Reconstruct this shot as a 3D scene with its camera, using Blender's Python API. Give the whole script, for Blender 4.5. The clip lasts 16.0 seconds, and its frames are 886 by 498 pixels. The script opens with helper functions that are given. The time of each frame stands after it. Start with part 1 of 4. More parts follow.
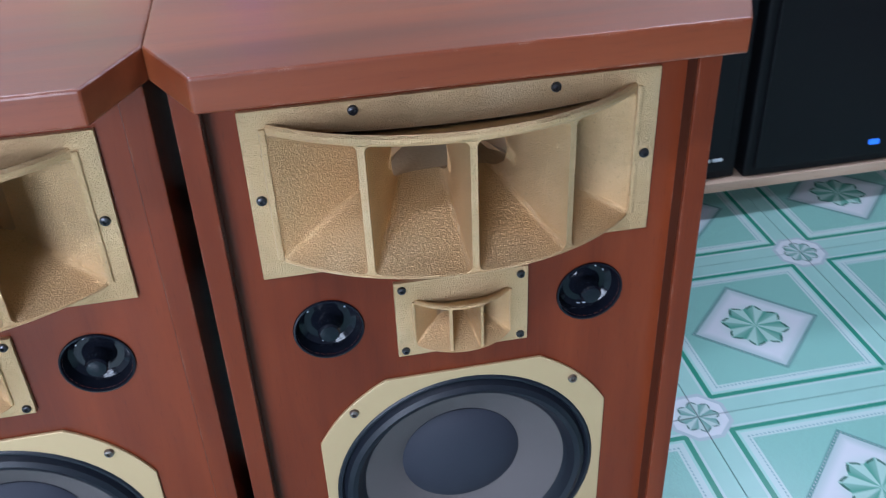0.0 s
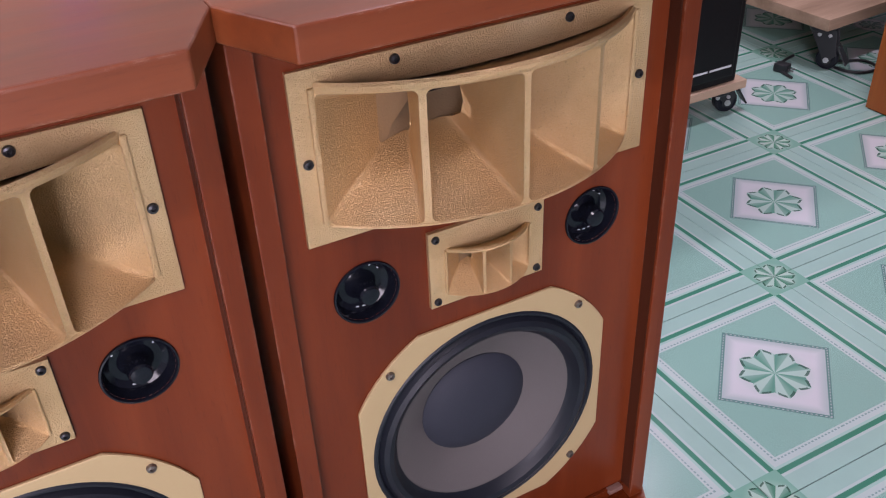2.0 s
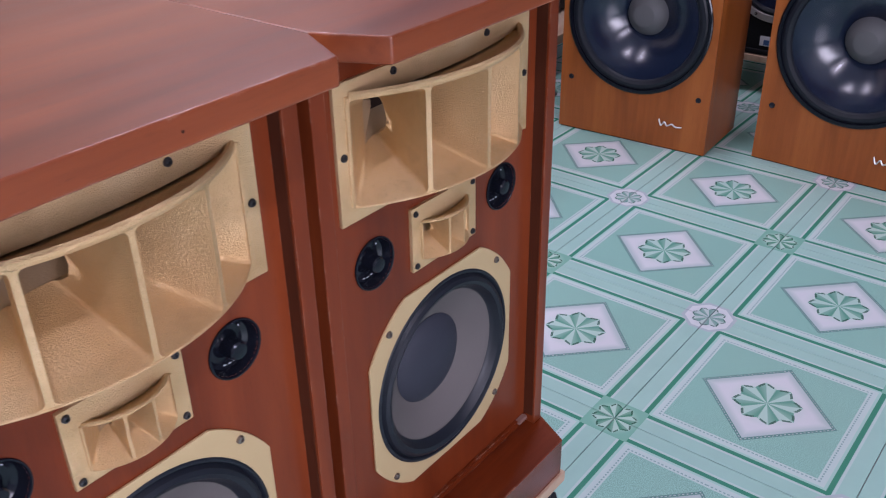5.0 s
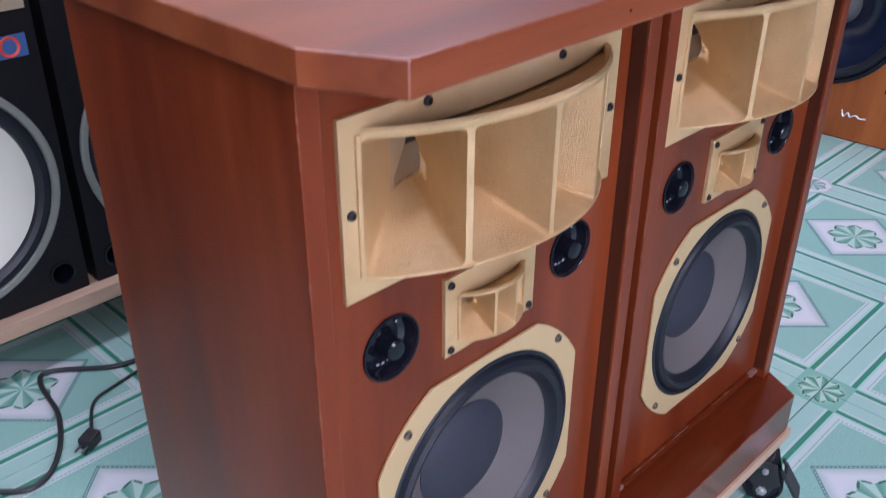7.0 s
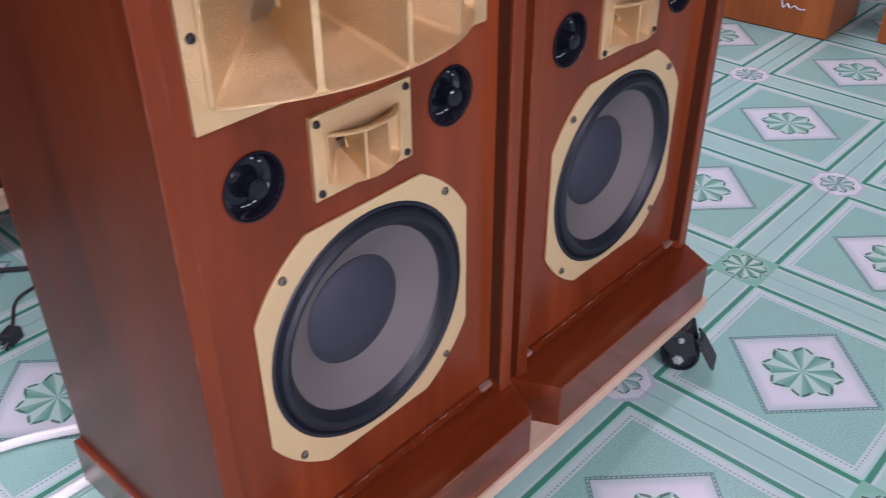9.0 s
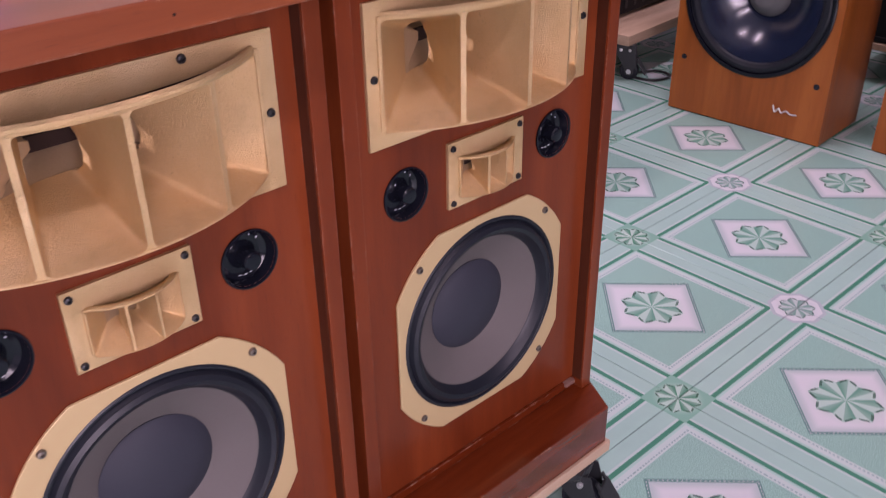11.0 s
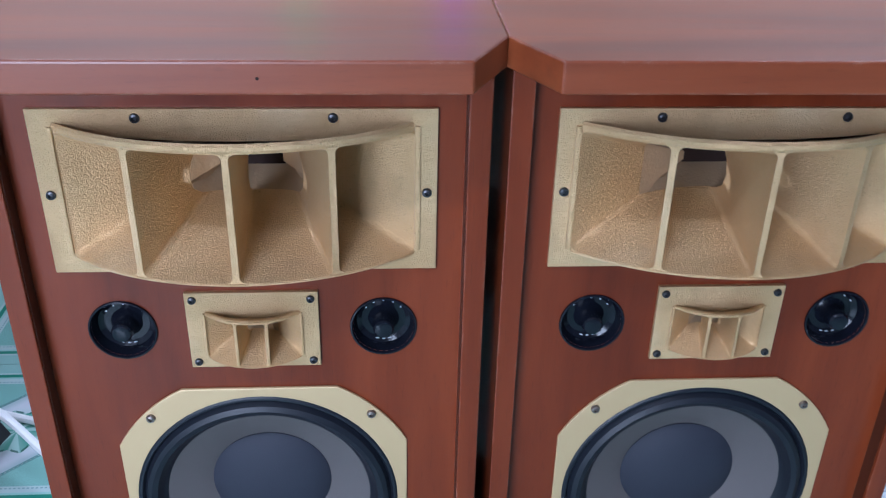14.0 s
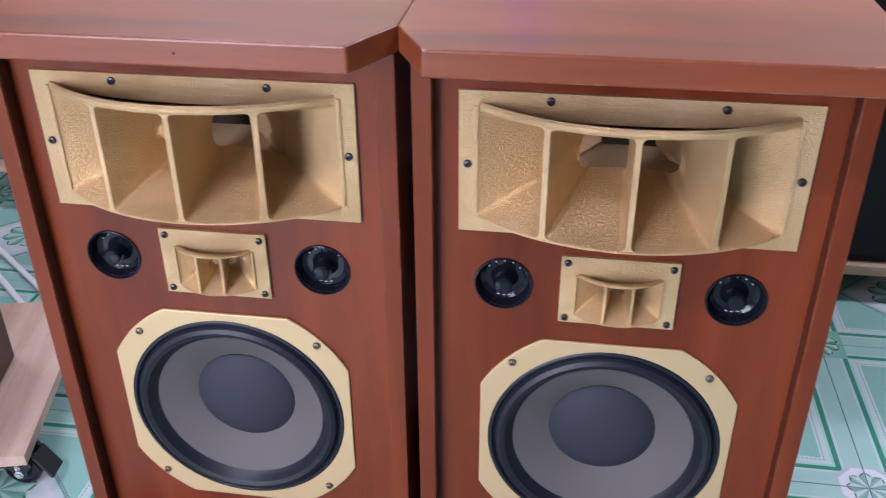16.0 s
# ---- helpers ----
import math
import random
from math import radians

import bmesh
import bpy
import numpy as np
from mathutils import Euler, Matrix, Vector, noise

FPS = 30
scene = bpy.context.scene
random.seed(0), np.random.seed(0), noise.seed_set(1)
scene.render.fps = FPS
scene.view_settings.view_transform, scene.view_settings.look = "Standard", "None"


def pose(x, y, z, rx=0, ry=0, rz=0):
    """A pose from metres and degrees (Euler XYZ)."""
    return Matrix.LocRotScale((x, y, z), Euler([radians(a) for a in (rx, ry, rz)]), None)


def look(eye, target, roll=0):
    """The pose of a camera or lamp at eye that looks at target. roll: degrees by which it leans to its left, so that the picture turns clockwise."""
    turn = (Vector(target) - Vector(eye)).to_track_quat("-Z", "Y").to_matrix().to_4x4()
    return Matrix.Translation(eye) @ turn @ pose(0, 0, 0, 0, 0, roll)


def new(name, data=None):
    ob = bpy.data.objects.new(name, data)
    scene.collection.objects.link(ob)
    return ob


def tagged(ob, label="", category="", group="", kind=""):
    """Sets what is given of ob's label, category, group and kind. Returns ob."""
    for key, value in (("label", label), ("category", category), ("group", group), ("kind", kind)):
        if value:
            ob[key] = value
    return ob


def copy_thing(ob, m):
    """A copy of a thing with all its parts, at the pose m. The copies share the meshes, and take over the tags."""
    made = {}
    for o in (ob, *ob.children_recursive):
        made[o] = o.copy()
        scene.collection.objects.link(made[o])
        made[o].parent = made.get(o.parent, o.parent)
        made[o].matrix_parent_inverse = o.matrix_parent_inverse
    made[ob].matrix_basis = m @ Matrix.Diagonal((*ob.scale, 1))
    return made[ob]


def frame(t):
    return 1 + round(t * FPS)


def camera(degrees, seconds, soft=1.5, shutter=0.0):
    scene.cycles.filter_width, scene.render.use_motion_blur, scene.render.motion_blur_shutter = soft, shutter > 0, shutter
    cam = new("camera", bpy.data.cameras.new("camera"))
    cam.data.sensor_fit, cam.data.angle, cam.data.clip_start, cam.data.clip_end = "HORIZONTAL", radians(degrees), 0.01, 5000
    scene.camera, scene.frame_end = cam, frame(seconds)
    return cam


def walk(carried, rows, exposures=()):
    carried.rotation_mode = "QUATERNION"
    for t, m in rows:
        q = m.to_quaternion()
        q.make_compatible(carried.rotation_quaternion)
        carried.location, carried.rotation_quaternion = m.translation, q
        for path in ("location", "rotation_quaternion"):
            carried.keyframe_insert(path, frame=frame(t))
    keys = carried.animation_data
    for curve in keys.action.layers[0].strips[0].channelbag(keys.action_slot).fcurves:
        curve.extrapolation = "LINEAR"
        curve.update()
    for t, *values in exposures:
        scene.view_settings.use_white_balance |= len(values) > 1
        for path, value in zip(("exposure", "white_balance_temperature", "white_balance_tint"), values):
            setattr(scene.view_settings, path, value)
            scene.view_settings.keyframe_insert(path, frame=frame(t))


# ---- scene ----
cam = camera(51.4, 16.0, soft=1.1, shutter=0.4)
PATH = [
    (0, (0.091, -0.623, 1.071), (0.371, 1.024, -0.028), -2.5),
    (0.5, (0.031, -0.61, 1.068), (0.532, 0.969, -0.052), -2.8),
    (1, (-0.038, -0.591, 1.058), (0.638, 0.929, -0.052), -2.0),
    (1.5, (-0.098, -0.583, 1.05), (0.608, 0.918, -0.067), -3.2),
    (2, (-0.13, -0.579, 1.046), (0.628, 0.897, -0.07), -2.5),
    (2.5, (-0.184, -0.597, 1.04), (0.645, 0.859, -0.053), -1.9),
    (3, (-0.258, -0.632, 1.053), (0.72, 0.73, -0.038), -1.6),
    (3.2, (-0.288, -0.629, 1.059), (0.725, 0.713, -0.025), -2.0),
    (5.3, (-0.552, -0.54, 1.076), (0.828, 0.525, 0.095), -0.8),
    (5.5, (-0.581, -0.502, 1.077), (0.801, 0.559, 0.095), -0.7),
    (6, (-0.635, -0.44, 1.084), (0.737, 0.663, 0.135), -0.7),
    (6.5, (-0.674, -0.427, 1.07), (0.648, 0.718, 0.099), -1.2),
    (7, (-0.726, -0.451, 1.02), (0.511, 0.775, 0.037), 0.2),
    (7.5, (-0.743, -0.48, 0.978), (0.453, 0.733, -0.069), 0.3),
    (8, (-0.739, -0.5, 0.958), (0.446, 0.693, -0.125), -0.1),
    (8.5, (-0.72, -0.516, 0.951), (0.471, 0.656, -0.149), -0.8),
    (9, (-0.688, -0.535, 0.95), (0.531, 0.595, -0.162), -0.5),
    (9.2, (-0.67, -0.547, 0.951), (0.572, 0.562, -0.157), -0.6),
    (11.3, (-0.395, -0.66, 1.019), (0.734, 0.669, 0.039), 0.1),
    (11.5, (-0.35, -0.645, 1.012), (0.742, 0.716, 0.035), 1.2),
    (12, (-0.269, -0.615, 1.018), (0.715, 0.854, 0.082), 2.4),
    (12.5, (-0.223, -0.657, 1.034), (0.46, 0.991, 0.129), -1.0),
    (13, (-0.167, -0.75, 1.054), (0.202, 0.997, 0.154), 0.4),
    (13.5, (-0.114, -0.748, 1.046), (0.113, 1.0, 0.1), -0.8),
    (14, (-0.091, -0.697, 1.045), (0.032, 1.059, 0.095), 1.3),
    (14.5, (-0.07, -0.69, 1.12), (-0.07, 1.072, 0.174), 1.3),
    (15, (0.008, -0.7525, 1.148), (-0.2595, 1.0065, 0.235), -0.05),
    (15.5, (0.093, -0.79, 1.109), (-0.18, 0.917, 0.104), 1.55),
    (16, (0.1525, -0.791, 1.093), (-0.102, 0.9165, 0.0835), -0.35),
]
EXPOSURES = [
    (0.0, 0.32, 5650, -1),
    (0.6, 0.26, 5600, -3),
    (1.2, 0.18, 6850, 15),
    (2.0, 0.18, 7200, 23),
    (2.5, 0.18, 7250, 23),
    (3.0, 0.18, 6930, 20),
    (5.5, 0.19, 6530, 18),
    (6.5, 0.32, 6580, 19),
    (7.0, 0.36, 6280, 16),
    (8.0, 0.3, 6280, 14),
    (9.0, 0.28, 6830, 23),
    (11.5, 0.21, 7550, 39),
    (12.3, 0.22, 7550, 39),
    (13.0, 0.41, 6590, 21),
    (13.5, 0.31, 5840, 9),
    (14.0, 0.28, 5340, 1),
    (14.5, 0.46, 5500, 3),
    (15.0, 0.53, 6000, 7),
    (16.0, 0.52, 6350, 11),
]
walk(cam, [(t, look(eye, target, roll)) for t, eye, target, roll in PATH], EXPOSURES)

# ---------------------------------------------------------------- light
world = bpy.data.worlds.new("world")
scene.world = world
world.use_nodes = True
world.node_tree.nodes["Background"].inputs[0].default_value = (0.5, 0.6, 0.7, 1)
world.node_tree.nodes["Background"].inputs[1].default_value = 0.05
CEILING = 3.1
TUBES = [(-0.8, -1.5, 36), (1.7, 0.5, 28), (-0.9, 2.1, 23), (1.7, 2.0, 22), (-1.35, 0.7, 20)]   # place and power
TUBE_GLOW = 9.0
WINDOW_POWER = 125


# ---------------------------------------------------------------- material tools
class Nodes:
    """A small builder of node trees."""

    def __init__(self, name, roughness=0.5, metallic=0.0, coat=0.0):
        self.mat = bpy.data.materials.new(name)
        self.mat.use_nodes = True
        self.tree = self.mat.node_tree
        self.bsdf = self.tree.nodes["Principled BSDF"]
        self.bsdf.inputs["Roughness"].default_value = roughness
        self.bsdf.inputs["Metallic"].default_value = metallic
        self.bsdf.inputs["Coat Weight"].default_value = coat
        self.bsdf.inputs["Coat Roughness"].default_value = 0.22

    def add(self, kind, **links):
        node = self.tree.nodes.new(kind)
        return node

    def put(self, node, key, value):
        if hasattr(value, "links") or isinstance(value, bpy.types.NodeSocket):
            self.tree.links.new(value, node.inputs[key])
        else:
            node.inputs[key].default_value = value

    def math(self, op, a, b=0.0, c=None):
        node = self.add("ShaderNodeMath")
        node.operation = op
        self.put(node, 0, a)
        self.put(node, 1, b)
        if c is not None:
            self.put(node, 2, c)
        return node.outputs[0]

    def step(self, value, low, high):
        """0 below low, 1 above high, smooth between."""
        node = self.add("ShaderNodeMapRange")
        node.interpolation_type = "SMOOTHSTEP"
        self.put(node, 0, value)
        node.inputs[1].default_value, node.inputs[2].default_value = low, high
        return node.outputs[0]

    def mix(self, fac, a, b, mode="MIX"):
        node = self.add("ShaderNodeMix")
        node.data_type, node.blend_type = "RGBA", mode
        self.put(node, 0, fac)
        for key, v in ((6, a), (7, b)):
            self.put(node, key, (*v, 1) if isinstance(v, tuple) and len(v) == 3 else v)
        return node.outputs[2]

    def coords(self, scale=(1, 1, 1), source="Object", shift=(0, 0, 0)):
        tc = self.add("ShaderNodeTexCoord")
        mp = self.add("ShaderNodeMapping")
        mp.inputs["Scale"].default_value = scale
        mp.inputs["Location"].default_value = shift
        self.tree.links.new(tc.outputs[source], mp.inputs[0])
        return mp.outputs[0]

    def noise(self, vec, scale, detail=4.0, rough=0.55, distortion=0.0):
        node = self.add("ShaderNodeTexNoise")
        self.put(node, "Vector", vec)
        node.inputs["Scale"].default_value = scale
        node.inputs["Detail"].default_value = detail
        node.inputs["Roughness"].default_value = rough
        node.inputs["Distortion"].default_value = distortion
        return node.outputs[0]

    def ramp(self, fac, *stops):
        node = self.add("ShaderNodeValToRGB")
        els = node.color_ramp.elements
        while len(els) < len(stops):
            els.new(0.5)
        for el, (p, c) in zip(els, stops):
            el.position, el.color = p, (*c, 1)
        self.put(node, 0, fac)
        return node.outputs[0]

    def bump(self, height, strength=0.3, distance=0.001):
        node = self.add("ShaderNodeBump")
        node.inputs["Strength"].default_value = strength
        node.inputs["Distance"].default_value = distance
        self.put(node, "Height", height)
        self.tree.links.new(node.outputs[0], self.bsdf.inputs["Normal"])

    def color(self, value):
        self.put(self.bsdf, "Base Color", (*value, 1) if isinstance(value, tuple) else value)
        return self

    def rough(self, value):
        self.put(self.bsdf, "Roughness", value)
        return self


def wood(name, dark, mid, light, axis="z", roughness=0.34, coat=0.45, fine=1.0, wear=0.0, gloss=0.3):
    """Stained veneer: long soft figure and fine pores along one axis."""
    n = Nodes(name, roughness, 0.0, coat)
    stretch = {"x": (0.10, 1, 1), "y": (1, 0.10, 1), "z": (1, 1, 0.10)}[axis]
    vec = n.coords(stretch)
    broad = n.noise(vec, 9 * fine, 3, 0.5, 0.6)
    figure = n.noise(vec, 34 * fine, 5, 0.6, 0.3)
    pores = n.noise(vec, 420, 3, 0.7)
    base = n.ramp(n.math("ADD", n.math("MULTIPLY", broad, 0.6), n.math("MULTIPLY", figure, 0.4)), (0.36, dark), (0.5, mid), (0.64, light))
    base = n.mix(n.math("MULTIPLY", n.step(pores, 0.56, 0.72), 0.22), base, tuple(c * 0.45 for c in dark))
    if wear:
        bevel = n.add("ShaderNodeBevel")
        bevel.samples = 4
        bevel.inputs[0].default_value = 0.0035
        geo = n.add("ShaderNodeNewGeometry")
        dot = n.add("ShaderNodeVectorMath")
        dot.operation = "DOT_PRODUCT"
        n.tree.links.new(bevel.outputs[0], dot.inputs[0])
        n.tree.links.new(geo.outputs["Normal"], dot.inputs[1])
        edge = n.step(n.math("SUBTRACT", 1.0, dot.outputs["Value"]), 0.02, 0.16)
        chips = n.step(n.noise(n.coords(), 38, 5, 0.7), 0.50, 0.62)
        base = n.mix(n.math("MULTIPLY", n.math("MULTIPLY", edge, chips), wear), base, (0.42, 0.25, 0.18))
    n.color(base)
    n.bsdf.inputs["Specular IOR Level"].default_value = gloss
    n.rough(n.math("ADD", n.math("MULTIPLY", figure, 0.16), roughness - 0.08))
    n.bump(n.math("ADD", n.math("MULTIPLY", pores, 0.5), n.math("MULTIPLY", figure, 0.5)), 0.10, 0.0006)
    return n.mat


def plain(name, color, roughness=0.5, metallic=0.0, coat=0.0, grain=220.0, depth=0.08, vary=0.25):
    """A plain surface with faint mottling and grain."""
    n = Nodes(name, roughness, metallic, coat)
    vec = n.coords()
    cloud = n.noise(vec, 7, 4)
    fine = n.noise(vec, grain, 3)
    n.color(n.mix(n.math("MULTIPLY", cloud, vary), color, tuple(c * 0.55 for c in color)))
    n.rough(n.math("ADD", n.math("MULTIPLY", fine, 0.15), roughness - 0.07))
    n.bump(fine, depth, 0.001)
    return n.mat


def cast_gold(name):
    """Gold paint on rough sand-cast metal."""
    n = Nodes(name, 0.44, 0.68)
    vec = n.coords()
    lumps = n.noise(vec, 640, 3, 0.75)
    coarse = n.noise(vec, 330, 3, 0.6)
    streak = n.noise(n.coords((0.3, 1, 1)), 520, 3, 0.6)
    cloud = n.noise(vec, 11, 3)
    col = n.ramp(cloud, (0.3, (0.57, 0.375, 0.185)), (0.55, (0.665, 0.465, 0.245)), (0.75, (0.73, 0.54, 0.31)))
    worn = n.step(n.noise(vec, 300, 4, 0.7), 0.60, 0.70)
    col = n.mix(n.math("MULTIPLY", n.step(lumps, 0.54, 0.70), 0.40), col, (0.80, 0.60, 0.35))
    col = n.mix(n.math("MULTIPLY", worn, 0.50), col, (0.320, 0.216, 0.104))
    stain = n.step(n.noise(n.coords((1, 1, 1), "Object", (3, 1, 2)), 16, 4, 0.6), 0.56, 0.72)
    col = n.mix(n.math("MULTIPLY", stain, 0.30), col, (0.360, 0.232, 0.120))
    n.color(col)
    n.rough(n.math("ADD", n.math("MULTIPLY", lumps, 0.30), 0.22))
    relief = n.math("ADD", n.math("MULTIPLY", lumps, 0.6), n.math("ADD", n.math("MULTIPLY", streak, 0.25), n.math("MULTIPLY", coarse, 0.15)))
    n.bump(relief, 1.0, 0.0027)
    return n.mat


def tile_print(name):
    """Glazed floor tile, 0.40 m, with its printed ornament, about the tile's own centre."""
    n = Nodes(name, 0.16)
    tc = n.add("ShaderNodeTexCoord")
    sep = n.add("ShaderNodeSeparateXYZ")
    n.tree.links.new(tc.outputs["Object"], sep.inputs[0])
    u, v = sep.outputs[0], sep.outputs[1]
    au, av = n.math("ABSOLUTE", u), n.math("ABSOLUTE", v)
    edge = n.math("MAXIMUM", au, av)
    small = n.math("MINIMUM", au, av)
    diamond = n.math("ADD", au, av)
    vec = tc.outputs["Object"]
    speck = n.noise(vec, 520, 3, 0.7)
    cloud = n.noise(vec, 14, 3)
    pale, mint, field = (0.296, 0.488, 0.436), (0.400, 0.504, 0.492), (0.172, 0.328, 0.284)
    deep, white, teal = (0.036, 0.200, 0.132), (0.504, 0.532, 0.560), (0.100, 0.220, 0.200)
    col = n.mix(cloud, pale, tuple(c * 0.86 for c in pale))

    def within(value, low, high, soft=0.0007):
        return n.math("MULTIPLY", n.step(value, low - soft, low + soft), n.math("SUBTRACT", 1.0, n.step(value, high - soft, high + soft)))

    def below(value, limit, soft=0.0007):
        return n.math("SUBTRACT", 1.0, n.step(value, limit - soft, limit + soft))

    col = n.mix(within(edge, 0.157, 0.166), col, deep)
    col = n.mix(n.math("MULTIPLY", within(edge, 0.1665, 0.171), 0.45), col, white)
    col = n.mix(below(edge, 0.156), col, pale)
    col = n.mix(below(edge, 0.152), col, mint)
    mottled = n.mix(n.step(speck, 0.40, 0.62), field, tuple(c * 1.45 for c in field))
    col = n.mix(below(edge, 0.137), col, mottled)
    dots = n.math("GREATER_THAN", n.math("SINE", n.math("MULTIPLY", small, 900.0)), -0.2)
    col = n.mix(n.math("MULTIPLY", n.math("MULTIPLY", within(edge, 0.1405, 0.1432), dots), 0.75), col, (0.128, 0.240, 0.232))
    col = n.mix(below(diamond, 0.125), col, teal)
    run = n.math("SUBTRACT", u, v)
    swap = n.math("GREATER_THAN", n.math("MULTIPLY", u, v), 0.0)
    along = n.math("ADD", n.math("MULTIPLY", run, swap), n.math("MULTIPLY", n.math("ADD", u, v), n.math("SUBTRACT", 1.0, swap)))
    stitch = n.math("GREATER_THAN", n.math("SINE", n.math("MULTIPLY", along, 620.0)), 0.1)
    col = n.mix(n.math("MULTIPLY", n.math("MULTIPLY", within(diamond, 0.1195, 0.1218), stitch), 0.7), col, white)
    inner = n.mix(n.step(diamond, 0.088, 0.116), white, (0.352, 0.432, 0.440))
    col = n.mix(below(diamond, 0.116), col, inner)

    def flower(col, pu, pv, radius, dark, light, turn=0.0):
        """Eight pointed petals, one half lit and one shaded, with dark strokes beside each tip and a soft halo."""
        r = n.math("SQRT", n.math("ADD", n.math("MULTIPLY", pu, pu), n.math("MULTIPLY", pv, pv)))
        a = n.math("ADD", n.math("ARCTAN2", pv, pu), turn)
        saw = n.math("FRACT", n.math("ADD", n.math("MULTIPLY", a, 8 / (2 * math.pi)), 8.0))
        tri = n.math("ABSOLUTE", n.math("SUBTRACT", n.math("MULTIPLY", saw, 2.0), 1.0))
        rim = n.math("MULTIPLY", n.math("SUBTRACT", 1.0, n.math("MULTIPLY", tri, 0.22)), radius)
        halo = n.math("SUBTRACT", 1.0, n.step(r, radius * 0.82, radius * 1.14))
        col = n.mix(n.math("MULTIPLY", halo, 0.30), col, light)
        inside = n.math("LESS_THAN", r, rim)
        shade = n.mix(n.step(saw, 0.46, 0.54), light, dark)
        ridge = n.math("SUBTRACT", 1.0, n.step(tri, 0.0, 0.9))
        shade = n.mix(n.math("MULTIPLY", ridge, 0.35), shade, light)
        shade = n.mix(n.math("MULTIPLY", n.step(tri, 0.86, 0.97), 0.65), shade, dark)
        col = n.mix(inside, col, shade)
        tip = n.math("MULTIPLY", inside, n.math("GREATER_THAN", r, n.math("SUBTRACT", rim, radius * 0.09)))
        tip = n.math("MULTIPLY", tip, n.math("MULTIPLY", n.math("GREATER_THAN", tri, 0.10), n.math("LESS_THAN", tri, 0.72)))
        return n.mix(n.math("MULTIPLY", tip, 0.85), col, tuple(c * 0.35 for c in dark))

    col = flower(col, u, v, 0.062, (0.096, 0.272, 0.208), (0.336, 0.496, 0.444))
    # corner medallions: white octagons on one diagonal, green squares on the other
    cu, cv = n.math("SUBTRACT", 0.2005, au), n.math("SUBTRACT", 0.2005, av)
    side = n.math("GREATER_THAN", n.math("MULTIPLY", u, v), 0.0)
    other = n.math("SUBTRACT", 1.0, side)
    cmax, csum = n.math("MAXIMUM", cu, cv), n.math("ADD", cu, cv)
    octagon = n.math("MAXIMUM", cmax, n.math("MULTIPLY", csum, 0.7071))
    col = n.mix(n.math("MULTIPLY", side, below(octagon, 0.052)), col, (0.336, 0.400, 0.424))
    col = n.mix(n.math("MULTIPLY", side, below(octagon, 0.045)), col, white)
    col = n.mix(n.math("MULTIPLY", other, below(cmax, 0.046)), col, (0.160, 0.360, 0.284))
    white_fl = flower(col, cu, cv, 0.037, (0.136, 0.272, 0.240), (0.368, 0.464, 0.448), 0.39)
    green_fl = flower(col, cu, cv, 0.041, (0.056, 0.216, 0.144), (0.336, 0.496, 0.432), 0.0)
    col = n.mix(below(cmax, 0.053), col, n.mix(side, green_fl, white_fl))
    dirt = n.noise(n.coords((1, 1, 1), "Object"), 5, 5, 0.6)
    col = n.mix(n.math("MULTIPLY", n.step(dirt, 0.5, 0.75), 0.12), col, (0.200, 0.264, 0.240))
    n.color(col)
    n.rough(n.math("ADD", n.math("MULTIPLY", dirt, 0.16), 0.12))
    n.bump(n.noise(vec, 60, 2), 0.03, 0.001)
    return n.mat


def glow(name, color, strength):
    n = Nodes(name, 0.5)
    n.color(color)
    n.bsdf.inputs["Emission Color"].default_value = (*color, 1)
    n.bsdf.inputs["Emission Strength"].default_value = strength
    return n.mat


M_WOOD_UP = wood("cherry_upright", (0.088, 0.0140, 0.0040), (0.127, 0.0222, 0.0062), (0.170, 0.0325, 0.0092), "z", 0.33, 0.12, 1.0, 0.35, 0.24)
M_WOOD_LONG = wood("cherry_lengthwise", (0.112, 0.0225, 0.0068), (0.178, 0.0400, 0.0122), (0.245, 0.0650, 0.0210), "x", 0.36, 0.15, 1.0, 0.7, 0.45)
M_WOOD_FOOT = wood("cherry_plinth", (0.070, 0.0105, 0.0028), (0.120, 0.0195, 0.0050), (0.175, 0.033, 0.0090), "x", 0.20, 0.35, 1.0, 0.7)
M_RECESS_STRIP = wood("dark_recess_strip", (0.028, 0.0075, 0.0035), (0.045, 0.011, 0.0048), (0.062, 0.016, 0.007), "z", 0.4, 0.1)
M_GOLD = cast_gold("cast_gold_paint")
M_FRAME = plain("gold_frame_paint", (0.54, 0.385, 0.205), 0.45, 0.35, grain=500, depth=0.05, vary=0.12)
M_BLACK = plain("black_plastic", (0.0055, 0.0065, 0.011), 0.13, coat=0.0, grain=300, depth=0.03)
M_SCREW = plain("black_screw", (0.045, 0.045, 0.05), 0.30, 0.7)
M_BOLT = plain("bolt_steel", (0.20, 0.17, 0.15), 0.35, 0.8)
M_RUBBER = plain("rubber_surround", (0.009, 0.011, 0.017), 0.42, grain=500)
M_CONE = plain("paper_cone", (0.092, 0.080, 0.079), 0.75, grain=600, depth=0.15)
M_CAP = plain("dust_cap_cloth", (0.015, 0.017, 0.029), 0.72, grain=900, depth=0.3)
M_THROAT = plain("near_black_depth", (0.02, 0.012, 0.01), 0.8)
M_DUCT = plain("bare_cast_metal", (0.50, 0.375, 0.24), 0.42, 0.5, grain=300, depth=0.4)
M_TILE = tile_print("printed_tile")
M_GROUT = plain("grey_grout", (0.26, 0.27, 0.26), 0.85)
M_PLY = wood("raw_plank", (0.22, 0.145, 0.095), (0.38, 0.265, 0.185), (0.50, 0.37, 0.27), "x", 0.7, 0.0, 0.6)
